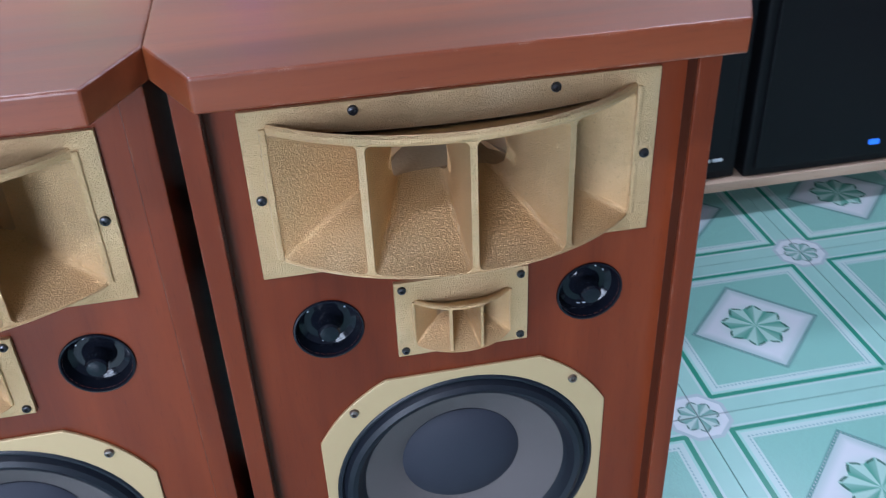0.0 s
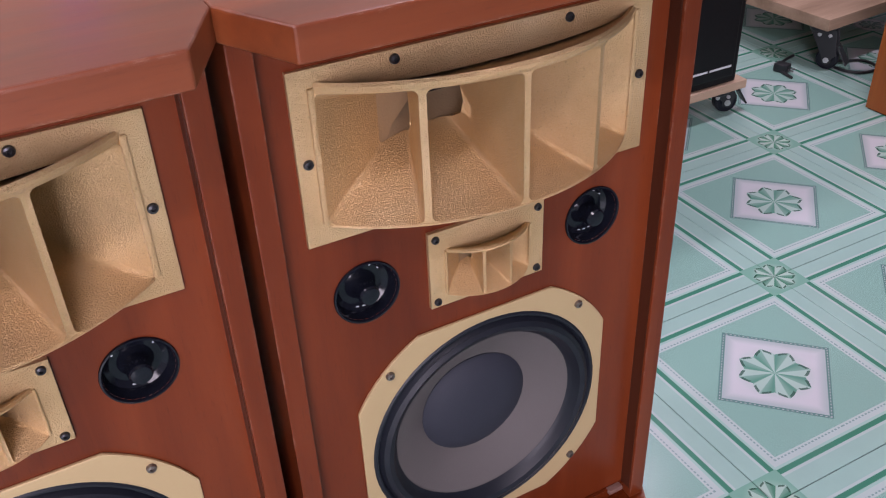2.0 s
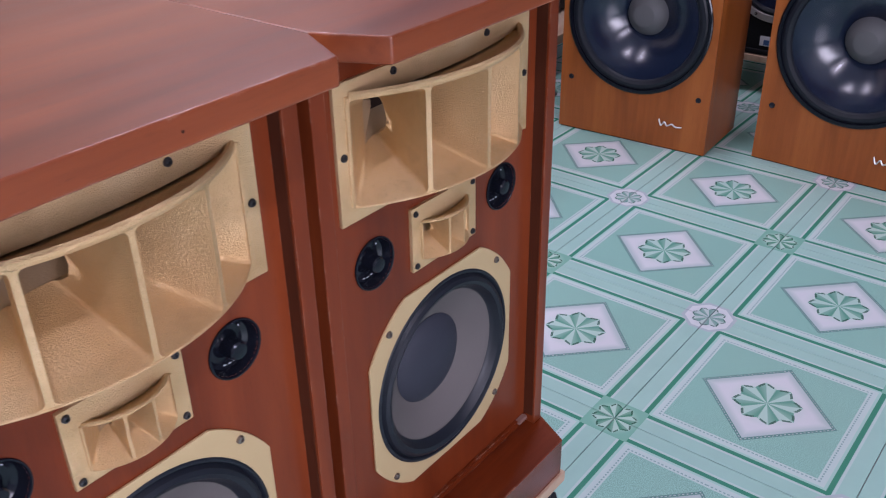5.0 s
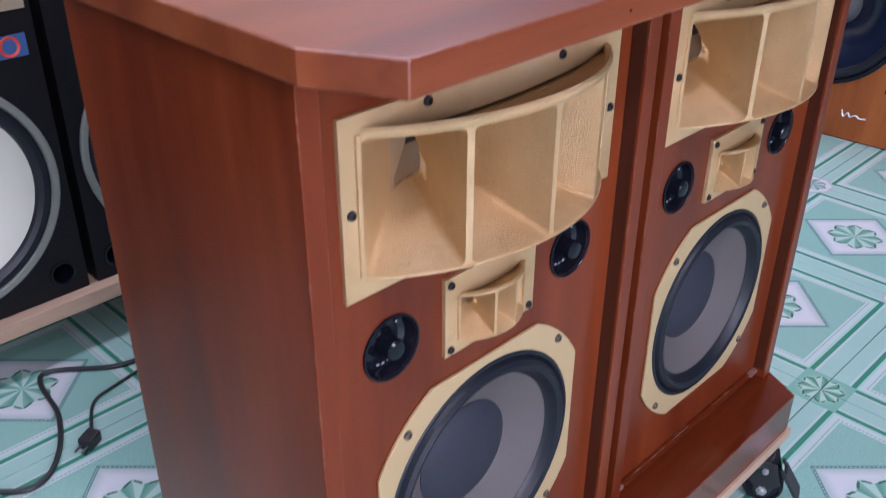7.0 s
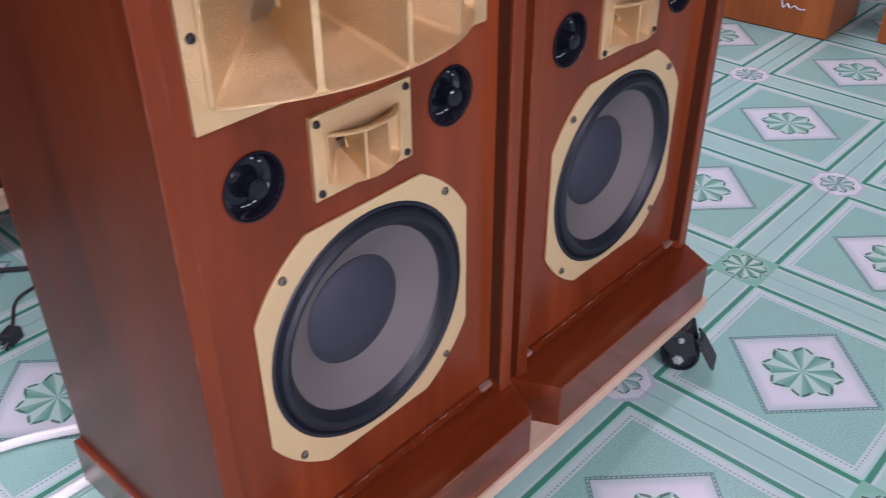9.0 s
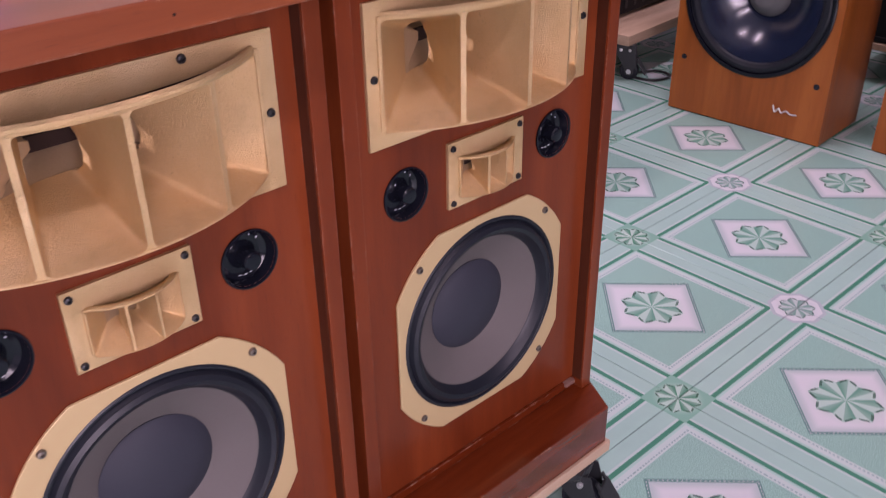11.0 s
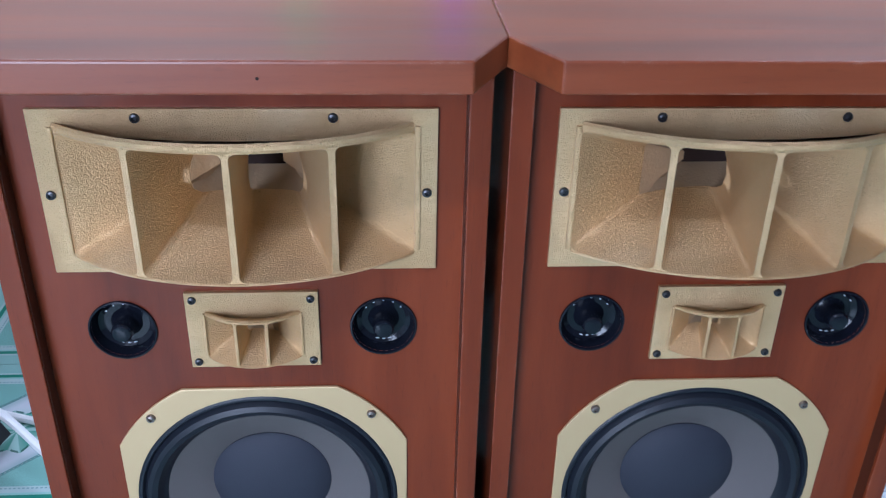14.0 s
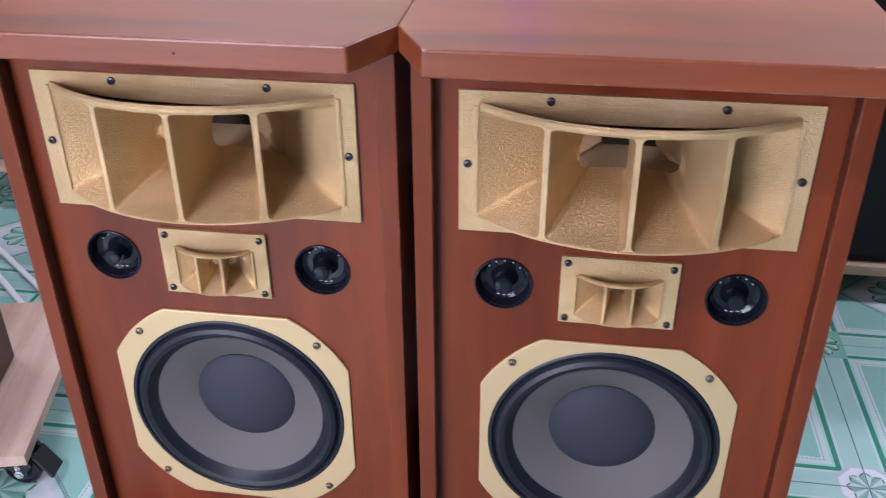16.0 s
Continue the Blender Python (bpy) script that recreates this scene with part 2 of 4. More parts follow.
M_PLANK = wood("worn_reddish_plank", (0.26, 0.155, 0.115), (0.38, 0.25, 0.19), (0.48, 0.345, 0.275), "y", 0.6, 0.1, 0.7)
M_ORANGE = wood("oak_veneer", (0.19, 0.048, 0.0095), (0.265, 0.070, 0.0135), (0.325, 0.094, 0.020), "z", 0.36, 0.2)
M_SATIN = plain("black_satin", (0.004, 0.0045, 0.006), 0.50, grain=160, depth=0.08)
M_BLACK.node_tree.nodes["Principled BSDF"].inputs["Specular IOR Level"].default_value = 0.3
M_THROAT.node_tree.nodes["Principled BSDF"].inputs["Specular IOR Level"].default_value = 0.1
M_SATIN.node_tree.nodes["Principled BSDF"].inputs["Specular IOR Level"].default_value = 0.25
M_RUBBER.node_tree.nodes["Principled BSDF"].inputs["Specular IOR Level"].default_value = 0.3
M_NAVY = plain("navy_cloth", (0.0018, 0.0050, 0.0135), 0.8, grain=900, depth=0.3)
M_NAVY.node_tree.nodes["Principled BSDF"].inputs["Specular IOR Level"].default_value = 0.12
M_CARD = plain("brown_card", (0.34, 0.24, 0.17), 0.8, grain=200, depth=0.2)
M_GREYRAIL = plain("grey_rail", (0.06, 0.075, 0.085), 0.5)
M_STEEL = plain("caster_steel", (0.20, 0.20, 0.21), 0.40, 0.8)
M_WHITECONE = plain("cream_cone", (0.52, 0.53, 0.45), 0.7, vary=0.1)
M_RING = plain("grey_green_ring", (0.17, 0.19, 0.165), 0.45)
M_GLOSSCONE = plain("glossy_poly_cone", (0.0060, 0.0115, 0.030), 0.20, coat=0.0, depth=0.02)
M_GLOSSCONE.node_tree.nodes["Principled BSDF"].inputs["Specular IOR Level"].default_value = 0.7
M_GREYCAP = plain("grey_cap", (0.095, 0.095, 0.10), 0.6, vary=0.6)
M_SILVER = plain("brushed_silver", (0.62, 0.62, 0.63), 0.35, 0.8)
M_REDRING = plain("red_rubber", (0.55, 0.05, 0.025), 0.4)
M_BRONZE = plain("champagne_panel", (0.42, 0.35, 0.24), 0.4, 0.3)
M_BLUE = plain("blue_board", (0.03, 0.11, 0.33), 0.5)
M_LABEL = plain("blue_label", (0.04, 0.10, 0.25), 0.4)
M_CABLE = plain("black_cable", (0.015, 0.017, 0.02), 0.45)
M_WHITECABLE = plain("white_cable", (0.75, 0.75, 0.73), 0.4)
M_WALL = plain("painted_wall", (0.28, 0.30, 0.30), 0.8, depth=0.05, vary=0.15)
M_WALL_WARM = plain("cream_wall", (0.68, 0.58, 0.46), 0.8, depth=0.05, vary=0.15)
M_WALL_DIM = plain("grey_blue_wall", (0.16, 0.18, 0.20), 0.8, depth=0.05, vary=0.2)
M_CEIL = plain("ceiling_paint", (0.38, 0.39, 0.39), 0.8)
M_MARK = plain("white_print", (0.6, 0.62, 0.65), 0.5)
M_DARKWOOD = wood("dark_brown_board", (0.035, 0.016, 0.010), (0.055, 0.025, 0.015), (0.075, 0.036, 0.022), "z", 0.4, 0.1)
M_PAPER = plain("white_paper", (0.70, 0.73, 0.75), 0.8)
M_GLUE = plain("dull_glue", (0.20, 0.11, 0.09), 0.4)
M_TUBE = glow("lit_tube", (0.94, 0.90, 1.0), TUBE_GLOW)
M_LED = glow("blue_led", (0.04, 0.16, 0.8), 0.7)
M_PURPLE = glow("purple_led", (0.45, 0.12, 1.0), 0.8)
M_GREEN = glow("green_led", (0.3, 0.9, 0.4), 0.45)


# ---------------------------------------------------------------- mesh tools
def link(name, bm, mat, parent=None, label="", smooth=False):
    data = bpy.data.meshes.new(name)
    bmesh.ops.recalc_face_normals(bm, faces=bm.faces)
    if smooth:
        for f in bm.faces:
            f.smooth = True
    bm.to_mesh(data)
    bm.free()
    data.materials.append(mat)
    if smooth:
        data.set_sharp_from_angle(angle=radians(24))
    ob = new(name, data)
    if parent is not None:
        ob.parent = parent
    if label:
        ob["label"] = label
    return ob


def part(name, bm, mat, parent, label="", smooth=False):
    return link(name, bm, mat, parent, label, smooth)


def thing(name, m, label, category, group="", kind=""):
    ob = new(name)
    ob.matrix_basis = m
    ob.empty_display_size = 0.1
    return tagged(ob, label, category, group, kind)


def bevelled(bm, width, segments=2, angle=30):
    edges = [e for e in bm.edges if len(e.link_faces) == 2 and e.calc_face_angle(0) > radians(angle)]
    if width:
        bmesh.ops.bevel(bm, geom=edges, offset=width, segments=segments, profile=0.6, affect="EDGES", clamp_overlap=True)
    return bm


def box(x0, x1, y0, y1, z0, z1, bevel=0.002, segments=2):
    bm = bmesh.new()
    bmesh.ops.create_cube(bm, size=1)
    for v in bm.verts:
        v.co = Vector((x0 + (v.co.x + 0.5) * (x1 - x0), y0 + (v.co.y + 0.5) * (y1 - y0), z0 + (v.co.z + 0.5) * (z1 - z0)))
    return bevelled(bm, bevel, segments)


def prism(points, z0, z1, bevel=0.002, segments=2):
    """An upright prism over a plan outline."""
    bm = bmesh.new()
    face = bm.faces.new([bm.verts.new((x, y, z0)) for x, y in points])
    out = bmesh.ops.extrude_face_region(bm, geom=[face])
    bmesh.ops.translate(bm, vec=(0, 0, z1 - z0), verts=[v for v in out["geom"] if isinstance(v, bmesh.types.BMVert)])
    bmesh.ops.recalc_face_normals(bm, faces=bm.faces)
    return bevelled(bm, bevel, segments)


def plate(loops, y0, y1, bevel=0.0, segments=1):
    """An upright plate in x and z with holes: the first loop is the outline. Its front is at y0."""
    bm = bmesh.new()
    edges = []
    for loop in loops:
        vs = [bm.verts.new((x, y0, z)) for x, z in loop]
        edges += [bm.edges.new((vs[i], vs[(i + 1) % len(vs)])) for i in range(len(vs))]
    bmesh.ops.triangle_fill(bm, use_beauty=True, use_dissolve=False, edges=edges)
    bmesh.ops.recalc_face_normals(bm, faces=bm.faces)
    out = bmesh.ops.extrude_face_region(bm, geom=list(bm.faces))
    bmesh.ops.translate(bm, vec=(0, y1 - y0, 0), verts=[v for v in out["geom"] if isinstance(v, bmesh.types.BMVert)])
    bmesh.ops.recalc_face_normals(bm, faces=bm.faces)
    if bevel:
        bevelled(bm, bevel, segments, 50)
    return bm


def circle(cx, cz, r, n=48):
    return [(cx + r * math.cos(2 * math.pi * i / n), cz + r * math.sin(2 * math.pi * i / n)) for i in range(n)]


def rect(x0, x1, z0, z1):
    return [(x0, z0), (x1, z0), (x1, z1), (x0, z1)]


def turned(profile, cx=0.0, cz=0.0, n=48, close=False):
    """A body turned about an axis along y: profile of (radius, y)."""
    bm = bmesh.new()
    rings = []
    for r, y in profile:
        if r < 1e-6:
            rings.append([bm.verts.new((cx, y, cz))])
        else:
            rings.append([bm.verts.new((cx + r * math.cos(2 * math.pi * i / n), y, cz + r * math.sin(2 * math.pi * i / n))) for i in range(n)])
    for a, b in zip(rings, rings[1:] + ([rings[0]] if close else [])):
        for i in range(n):
            j = (i + 1) % n
            if len(a) == 1 and len(b) == 1:
                continue
            if len(a) == 1:
                bm.faces.new((a[0], b[i], b[j]))
            elif len(b) == 1:
                bm.faces.new((a[i], b[0], a[j]))
            else:
                bm.faces.new((a[i], b[i], b[j], a[j]))
    return bm


def tube(points, radius, n=8):
    """A round cable along points."""
    bm = bmesh.new()
    pts = [Vector(p) for p in points]
    fine = []
    for i in range(len(pts) - 1):
        p0, p1, p2, p3 = pts[max(i - 1, 0)], pts[i], pts[i + 1], pts[min(i + 2, len(pts) - 1)]
        for s in range(8):
            t = s / 8
            fine.append(0.5 * (2 * p1 + (p2 - p0) * t + (2 * p0 - 5 * p1 + 4 * p2 - p3) * t * t + (3 * p1 - p0 - 3 * p2 + p3) * t ** 3))
    fine.append(pts[-1])
    rings = []
    for i, p in enumerate(fine):
        d = (fine[min(i + 1, len(fine) - 1)] - fine[max(i - 1, 0)]).normalized()
        up = Vector((0, 0, 1)) if abs(d.z) < 0.9 else Vector((1, 0, 0))
        a = d.cross(up).normalized()
        b = a.cross(d)
        rings.append([bm.verts.new(p + radius * (a * math.cos(2 * math.pi * k / n) + b * math.sin(2 * math.pi * k / n))) for k in range(n)])
    for a, b in zip(rings, rings[1:]):
        for k in range(n):
            bm.faces.new((a[k], b[k], b[(k + 1) % n], a[(k + 1) % n]))
    bm.faces.new(rings[0])
    bm.faces.new(rings[-1][::-1])
    return bm


def joined(*parts):
    """Several bmeshes of one part in one."""
    out = bmesh.new()
    for p in parts:
        data = bpy.data.meshes.new("tmp")
        p.to_mesh(data)
        p.free()
        out.from_mesh(data)
        bpy.data.meshes.remove(data)
    return out


# ---------------------------------------------------------------- room
X0, X1, Y0, Y1 = -2.538, 3.477, -2.819, 3.196
TILE, TX, TY = 0.401, 0.674, -0.011

floor = link("floor", box(X0, X1, Y0, Y1, -0.12, -0.004, 0), M_GROUT)
tagged(floor, "glazed mint green floor tiles with printed star ornament", "floor", kind="structure")
# Unseen walls: east toned dark, north cream, to steer the top boards' reflections.
for name, dims in {
    "wall_north": (X0 - 0.15, X1 + 0.15, Y1, Y1 + 0.15, -0.12, CEILING),
    "wall_east": (X1, X1 + 0.15, Y0, Y1, -0.12, CEILING),
    "wall_west": (X0 - 0.15, X0, Y0, Y1, -0.12, CEILING),
}.items():
    tagged(link(name, box(*dims, 0), M_WALL_DIM if name == "wall_east" else M_WALL_WARM if name == "wall_north" else M_WALL), "unseen closing wall toned dark grey-blue to dim reflections" if name == "wall_east" else "unseen closing wall toned cream to warm reflections" if name == "wall_north" else "plain pale painted shop wall", "wall", kind="structure")
# Window out of view, added to bring low light from the front left.
WX0, WX1, WZ0, WZ1 = -2.0, -0.6, 0.35, 2.35
south = joined(box(X0 - 0.15, WX0, Y0 - 0.15, Y0, -0.12, CEILING, 0), box(WX1, X1 + 0.15, Y0 - 0.15, Y0, -0.12, CEILING, 0),
               box(WX0, WX1, Y0 - 0.15, Y0, -0.12, WZ0, 0), box(WX0, WX1, Y0 - 0.15, Y0, WZ1, CEILING, 0))
tagged(link("wall_south", south, M_WALL), "plain pale painted wall with an opening for the unseen window", "wall", kind="structure")
window = thing("unseen_window", pose(0, 0, 0), "unseen window added for low front-left daylight", "window", kind="structure")
for x in (WX0, (WX0 + WX1) / 2 - 0.03, WX1 - 0.06):
    part("window_frame", box(x, x + 0.06, Y0 - 0.10, Y0 - 0.04, WZ0, WZ1, 0.003), M_SILVER, window)
for z in (WZ0, WZ1 - 0.05):
    part("window_rail", box(WX0 + 0.061, WX1 - 0.061, Y0 - 0.10, Y0 - 0.04, z, z + 0.05, 0.003), M_SILVER, window)
data = bpy.data.lights.new("window_light", "AREA")
data.shape, data.size, data.size_y, data.energy, data.color = "RECTANGLE", WX1 - WX0, WZ1 - WZ0, WINDOW_POWER, (0.915, 0.91, 1.11)
new("window_light", data).matrix_basis = pose((WX0 + WX1) / 2, Y0 - 0.13, (WZ0 + WZ1) / 2, 90)
tagged(link("ceiling", box(X0 - 0.15, X1 + 0.15, Y0 - 0.15, Y1 + 0.15, CEILING, CEILING + 0.12, 0), M_CEIL), "white painted shop ceiling", "ceiling", kind="structure")

for x, y, power in TUBES:
    lamp = thing("tube_light", pose(x, y, CEILING - 0.22), "white fluorescent tube light hung under the ceiling", "lamp", "ceiling tubes")
    for rx in (-0.4, 0.4):
        part("hanger", box(rx - 0.003, rx + 0.003, -0.003, 0.003, 0.0, 0.22, 0), M_CEIL, lamp)
    part("housing", box(-0.62, 0.62, -0.045, 0.045, -0.05, 0.0, 0.004), M_CEIL, lamp)
    bm = turned([(0.0, -0.6), (0.014, -0.6), (0.014, 0.6), (0.0, 0.6)], n=16)
    bmesh.ops.rotate(bm, cent=(0, 0, 0), matrix=Matrix.Rotation(radians(90), 3, "Z"), verts=bm.verts)
    bmesh.ops.translate(bm, vec=(0, 0, -0.072), verts=bm.verts)
    part("tube", bm, M_TUBE, lamp, "glowing white tube", True)
    data = bpy.data.lights.new("tube_lamp", "AREA")
    data.shape, data.size, data.size_y, data.energy, data.color = "RECTANGLE", 1.2, 0.10, power, (0.93, 0.895, 1.11)
    lit = new("tube_lamp", data)
    lit.matrix_basis = pose(x, y, CEILING - 0.32)


# ---------------------------------------------------------------- the horn loudspeakers
BAFFLE, EDGE = 0.0045, -0.014     # front of the baffle, front edges of the side panels


def radial_horn(name, half_w, z0, z1, flange, bulge, fins, flare, depth, lip, dip, parent, label):
    """A cast horn: flange, forward-bowed mouth, vanes with hollowed rear edges, and one narrowing throat."""
    fx, fz0, fz1 = flange
    radius = (half_w ** 2 + bulge ** 2) / (2 * bulge)
    zc, tall = (z0 + z1) / 2, z1 - z0
    big = half_w > 0.1
    fin = 0.0026 if big else 0.0013
    rim = 0.0050 if big else 0.0022
    shrink, fy, fh = flare

    def front(x):
        return -(math.sqrt(max(radius ** 2 - x * x, 0)) - (radius - bulge))

    def sag(x):
        return -dip * front(x) / -bulge

    def wall(x, side):
        """Height of the bell's roof (1) or floor (-1) where it passes the flange."""
        q = 0.0
        for _ in range(6):
            xm = max(-half_w, min(half_w, x / (1 - (1 - shrink) * q)))
            q = -front(xm) / (fy - front(xm))
        return zc + side * (tall / 2 + (fh - tall / 2) * q) + sag(xm) * (1 - q)

    def inside(xm, v, q):
        """A point of a cell: xm across the mouth, v up it, q back into the bell."""
        x = xm * (1 - (1 - shrink) * q)
        y = front(xm) + (fy - front(xm)) * q
        h = tall / 2 + (fh - tall / 2) * q
        return (x, y, zc + (2 * v - 1) * h + sag(xm) * max(0.0, 1 - q))

    # the flange, cut along the bell with an open groove above it
    arc = [(-half_w + 0.0006) + (2 * half_w - 0.0012) * i / 32 for i in range(33)]
    gap = 0.0034 if big else 0.0016
    hole = [(x, wall(x, -1) - 0.0016) for x in arc] + [(x, wall(x, 1) + 0.0008 + gap * min(1.0, 1.6 * front(x) / -bulge)) for x in reversed(arc)]
    fl = plate([rect(-fx, fx, fz0, fz1), hole], 0.0, BAFFLE, 0.0020, 3)
    bm = bmesh.new()
    bounds = [-half_w] + fins + [half_w]

    def section(radius, width, height):
        """A rounded rectangle in the unit square, counter-clockwise."""
        ru, rv = min(radius / width, 0.45), min(radius / height, 0.45)
        out = []
        for cu, cv, a0 in ((1 - ru, rv, -90), (1 - ru, 1 - rv, 0), (ru, 1 - rv, 90), (ru, rv, 180)):
            for k in range(7):
                a = radians(a0 + 15 * k)
                out.append((cu + ru * math.cos(a), cv + rv * math.sin(a)))
            for k in (-1, 0, 1):
                along = (0.5 - (rv if a0 in (-90, 90) else ru)) * 0.5 * k
                out.append({-90: (1.0, 0.5 + along), 0: (0.5 - along, 1.0), 90: (0.0, 0.5 - along), 180: (0.5 + along, 0.0)}[a0])
        return out

    steps = (0.0, 0.02, 0.05, 0.30, 0.55, 0.80, 1.0)
    for i in range(len(bounds) - 1):
        a = bounds[i] + (fin if i else 0)
        b = bounds[i + 1] - (fin if i < len(bounds) - 2 else 0)
        wide = b - a
        rows = []
        for q in steps:
            sec = section(rim * (1 + 0.1 * q), wide * (1 - 0.36 * q), tall * (1 - 0.42 * q))
            # the vanes' hollowed rear edge: further back at floor and roof than half way up
            row = []
            for u, v in sec:
                outer = (i == 0 and u < 0.5) or (i == len(bounds) - 2 and u > 0.5)
                back = 0.32 if outer else 0.32 * abs(2 * v - 1) ** 2
                row.append(bm.verts.new(inside(a + wide * u, v, q * (1 + back * max(0.0, q - 0.5) * 2))))
            rows.append(row)
        for r0, r1 in zip(rows, rows[1:]):
            for k in range(len(r0)):
                bm.faces.new((r0[k], r0[(k + 1) % len(r0)], r1[(k + 1) % len(r0)], r1[k]))
        # the small fillets in the corners of the mouth
        for c, (u, v) in enumerate(((1, 0), (1, 1), (0, 1), (0, 0))):
            xm = a + wide * u
            tip = bm.verts.new((xm, front(xm), (z1 if v else z0) + sag(xm)))
            for k in range(6):
                bm.faces.new((tip, rows[0][c * 10 + k], rows[0][c * 10 + k + 1]))
    # fin fronts and the fins' rear edges
    for x in fins:
        bm.faces.new([bm.verts.new((x + sx * fin, front(x + sx * fin) - 0.0006 * (1 - abs(sx)), z + sag(x))) for sx, z in ((-1, z0), (0, z0), (1, z0), (1, z1), (0, z1), (-1, z1))])
        strip = []
        for k in range(13):
            v = k / 12
            q = 1 + 0.32 * (2 * v - 1) ** 2
            strip.append([bm.verts.new(inside(x + s * fin, v, q)) for s in (-1, 1)])
        for r0, r1 in zip(strip, strip[1:]):
            bm.faces.new((r0[0], r0[1], r1[1], r1[0]))
    n = 36
    for zin, zout, side in ((z1, z1 + lip, 1), (z0, z0 - lip * 0.35, -1)):
        rows = []
        for i in range(n + 1):
            x = -half_w + 2 * half_w * i / n
            y, low = front(x), sag(x)
            tail = wall(x, side) + side * lip * (0.0 if side > 0 else 0.45)
            rows.append([bm.verts.new(p) for p in ((x, y, zin + low), (x, y - 0.0014, zin + (zout - zin) * 0.35 + low), (x, y - 0.0012, zin + (zout - zin) * 0.7 + low), (x, y + 0.0012, zout + low), (x * 0.99, y + 0.0050, zout - (zout - zin) * 0.20 + low), (x * 0.985, min(y + 0.0060, 0.002), zin + 0.05 * (zout - zin) + low), (x * 0.985, 0.006 if side > 0 else 0.005, tail))])
        for r0, r1 in zip(rows, rows[1:]):
            for k in range(6):
                bm.faces.new((r0[k], r1[k], r1[k + 1], r0[k + 1]))
    bmesh.ops.remove_doubles(bm, verts=bm.verts, dist=0.0002)
    # raised beads beside the mouth
    bead = 0.0026 if big else 0.0011
    beads = [box(s * (half_w + bead) - bead, s * (half_w + bead) + bead, -0.0024, 0.0012, z0 + 0.001, z1 + lip * 0.6, bead * 0.8, 2) for s in (-1, 1)]
    horn = part(name, joined(fl, bm, *beads), M_GOLD, parent, label, True)
    # the throat behind the vanes
    body = bmesh.new()
    rows = []
    for q in (1.05, 1.30, 1.6, 1.9, depth):
        row = []
        for side in (0, 1):
            for i in range(13):
                x = half_w * (i / 6 - 1) * (1 if side == 0 else -1)
                p = inside(x, side, q)
                row.append(body.verts.new((p[0] * 1.03, p[1], p[2] + (0.010 if side else -0.010) * (half_w / 1.4))))
        rows.append(row)
    for r0, r1 in zip(rows, rows[1:]):
        for k in range(len(r0)):
            body.faces.new((r0[k], r0[(k + 1) % len(r0)], r1[(k + 1) % len(r0)], r1[k]))
    part("throat_duct", body, M_DUCT, horn, "unpainted grey metal throat", True)
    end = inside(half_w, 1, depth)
    # Near-black plate added at the end; its colour stands for the unlit depth.
    part("throat_plate", plate([rect(-end[0] * 1.1, end[0] * 1.1, 2 * zc - end[2] - 0.004, end[2] + 0.004)], end[1] + 0.001, end[1] + 0.006), M_THROAT, horn, "near-black plate standing in for the throat's dark depth")
    return horn


def screw(x, z, parent, r=0.0042, y=0.0, name="screw", mat=None):
    bm = turned([(0.0, y - 0.0008), (r * 0.35, y - 0.0008), (r * 0.42, y - 0.0028), (r * 0.85, y - 0.0022), (r, y - 0.0006), (r, y + 0.002)], x, z, 14)
    return part(name, bm, mat or M_SCREW, parent, "", True)


def level_knob(cx, cz, parent):
    """A dished level dial: rolled rim, sloping bowl with small printed marks, domed knob."""
    dish = part("level_dial", turned([(0.0298, 0.0065), (0.0304, 0.0037), (0.0299, 0.0024), (0.0286, 0.0021), (0.0277, 0.0034), (0.0272, 0.0060), (0.0245, 0.0150), (0.0200, 0.0180), (0.0, 0.0190)], cx, cz, 56), M_BLACK, parent, "glossy black recessed level dial", True)
    knob = turned([(0.0, -0.0040), (0.0048, -0.0039), (0.0078, -0.0032), (0.0092, -0.0014), (0.0097, 0.0020), (0.0100, 0.0140), (0.0125, 0.0170), (0.0150, 0.0188)], cx, cz, 32)
    part("dial_knob", knob, M_BLACK, dish, "", True)

    def mark(degrees, half, tall, reach):
        a = radians(degrees)
        bm = box(-half, half, -0.0003, 0.0003, -tall, tall, 0)
        bmesh.ops.rotate(bm, cent=(0, 0, 0), matrix=Matrix.Rotation(-(a - radians(90)), 3, "Y"), verts=bm.verts)
        bmesh.ops.translate(bm, vec=(cx + reach * math.cos(a), 0.0152, cz + reach * math.sin(a)), verts=bm.verts)
        part("scale_mark", bm, M_MARK, dish)

    for k in range(5):
        mark(140 - k * 25, 0.0007, 0.0005, 0.0205)
    mark(90, 0.0034, 0.0005, 0.0228)
    for k in (-1, 0, 1):
        mark(270 + 16 * k, 0.0014, 0.0004, 0.0208)


def woofer_outline(r, cut):
    pts = []
    a0 = math.acos(cut / r)
    for q in range(4):
        for k in range(9):
            a = q * math.pi / 2 + a0 + (math.pi / 2 - 2 * a0) * k / 8
            pts.append((r * math.cos(a), r * math.sin(a)))
    return pts




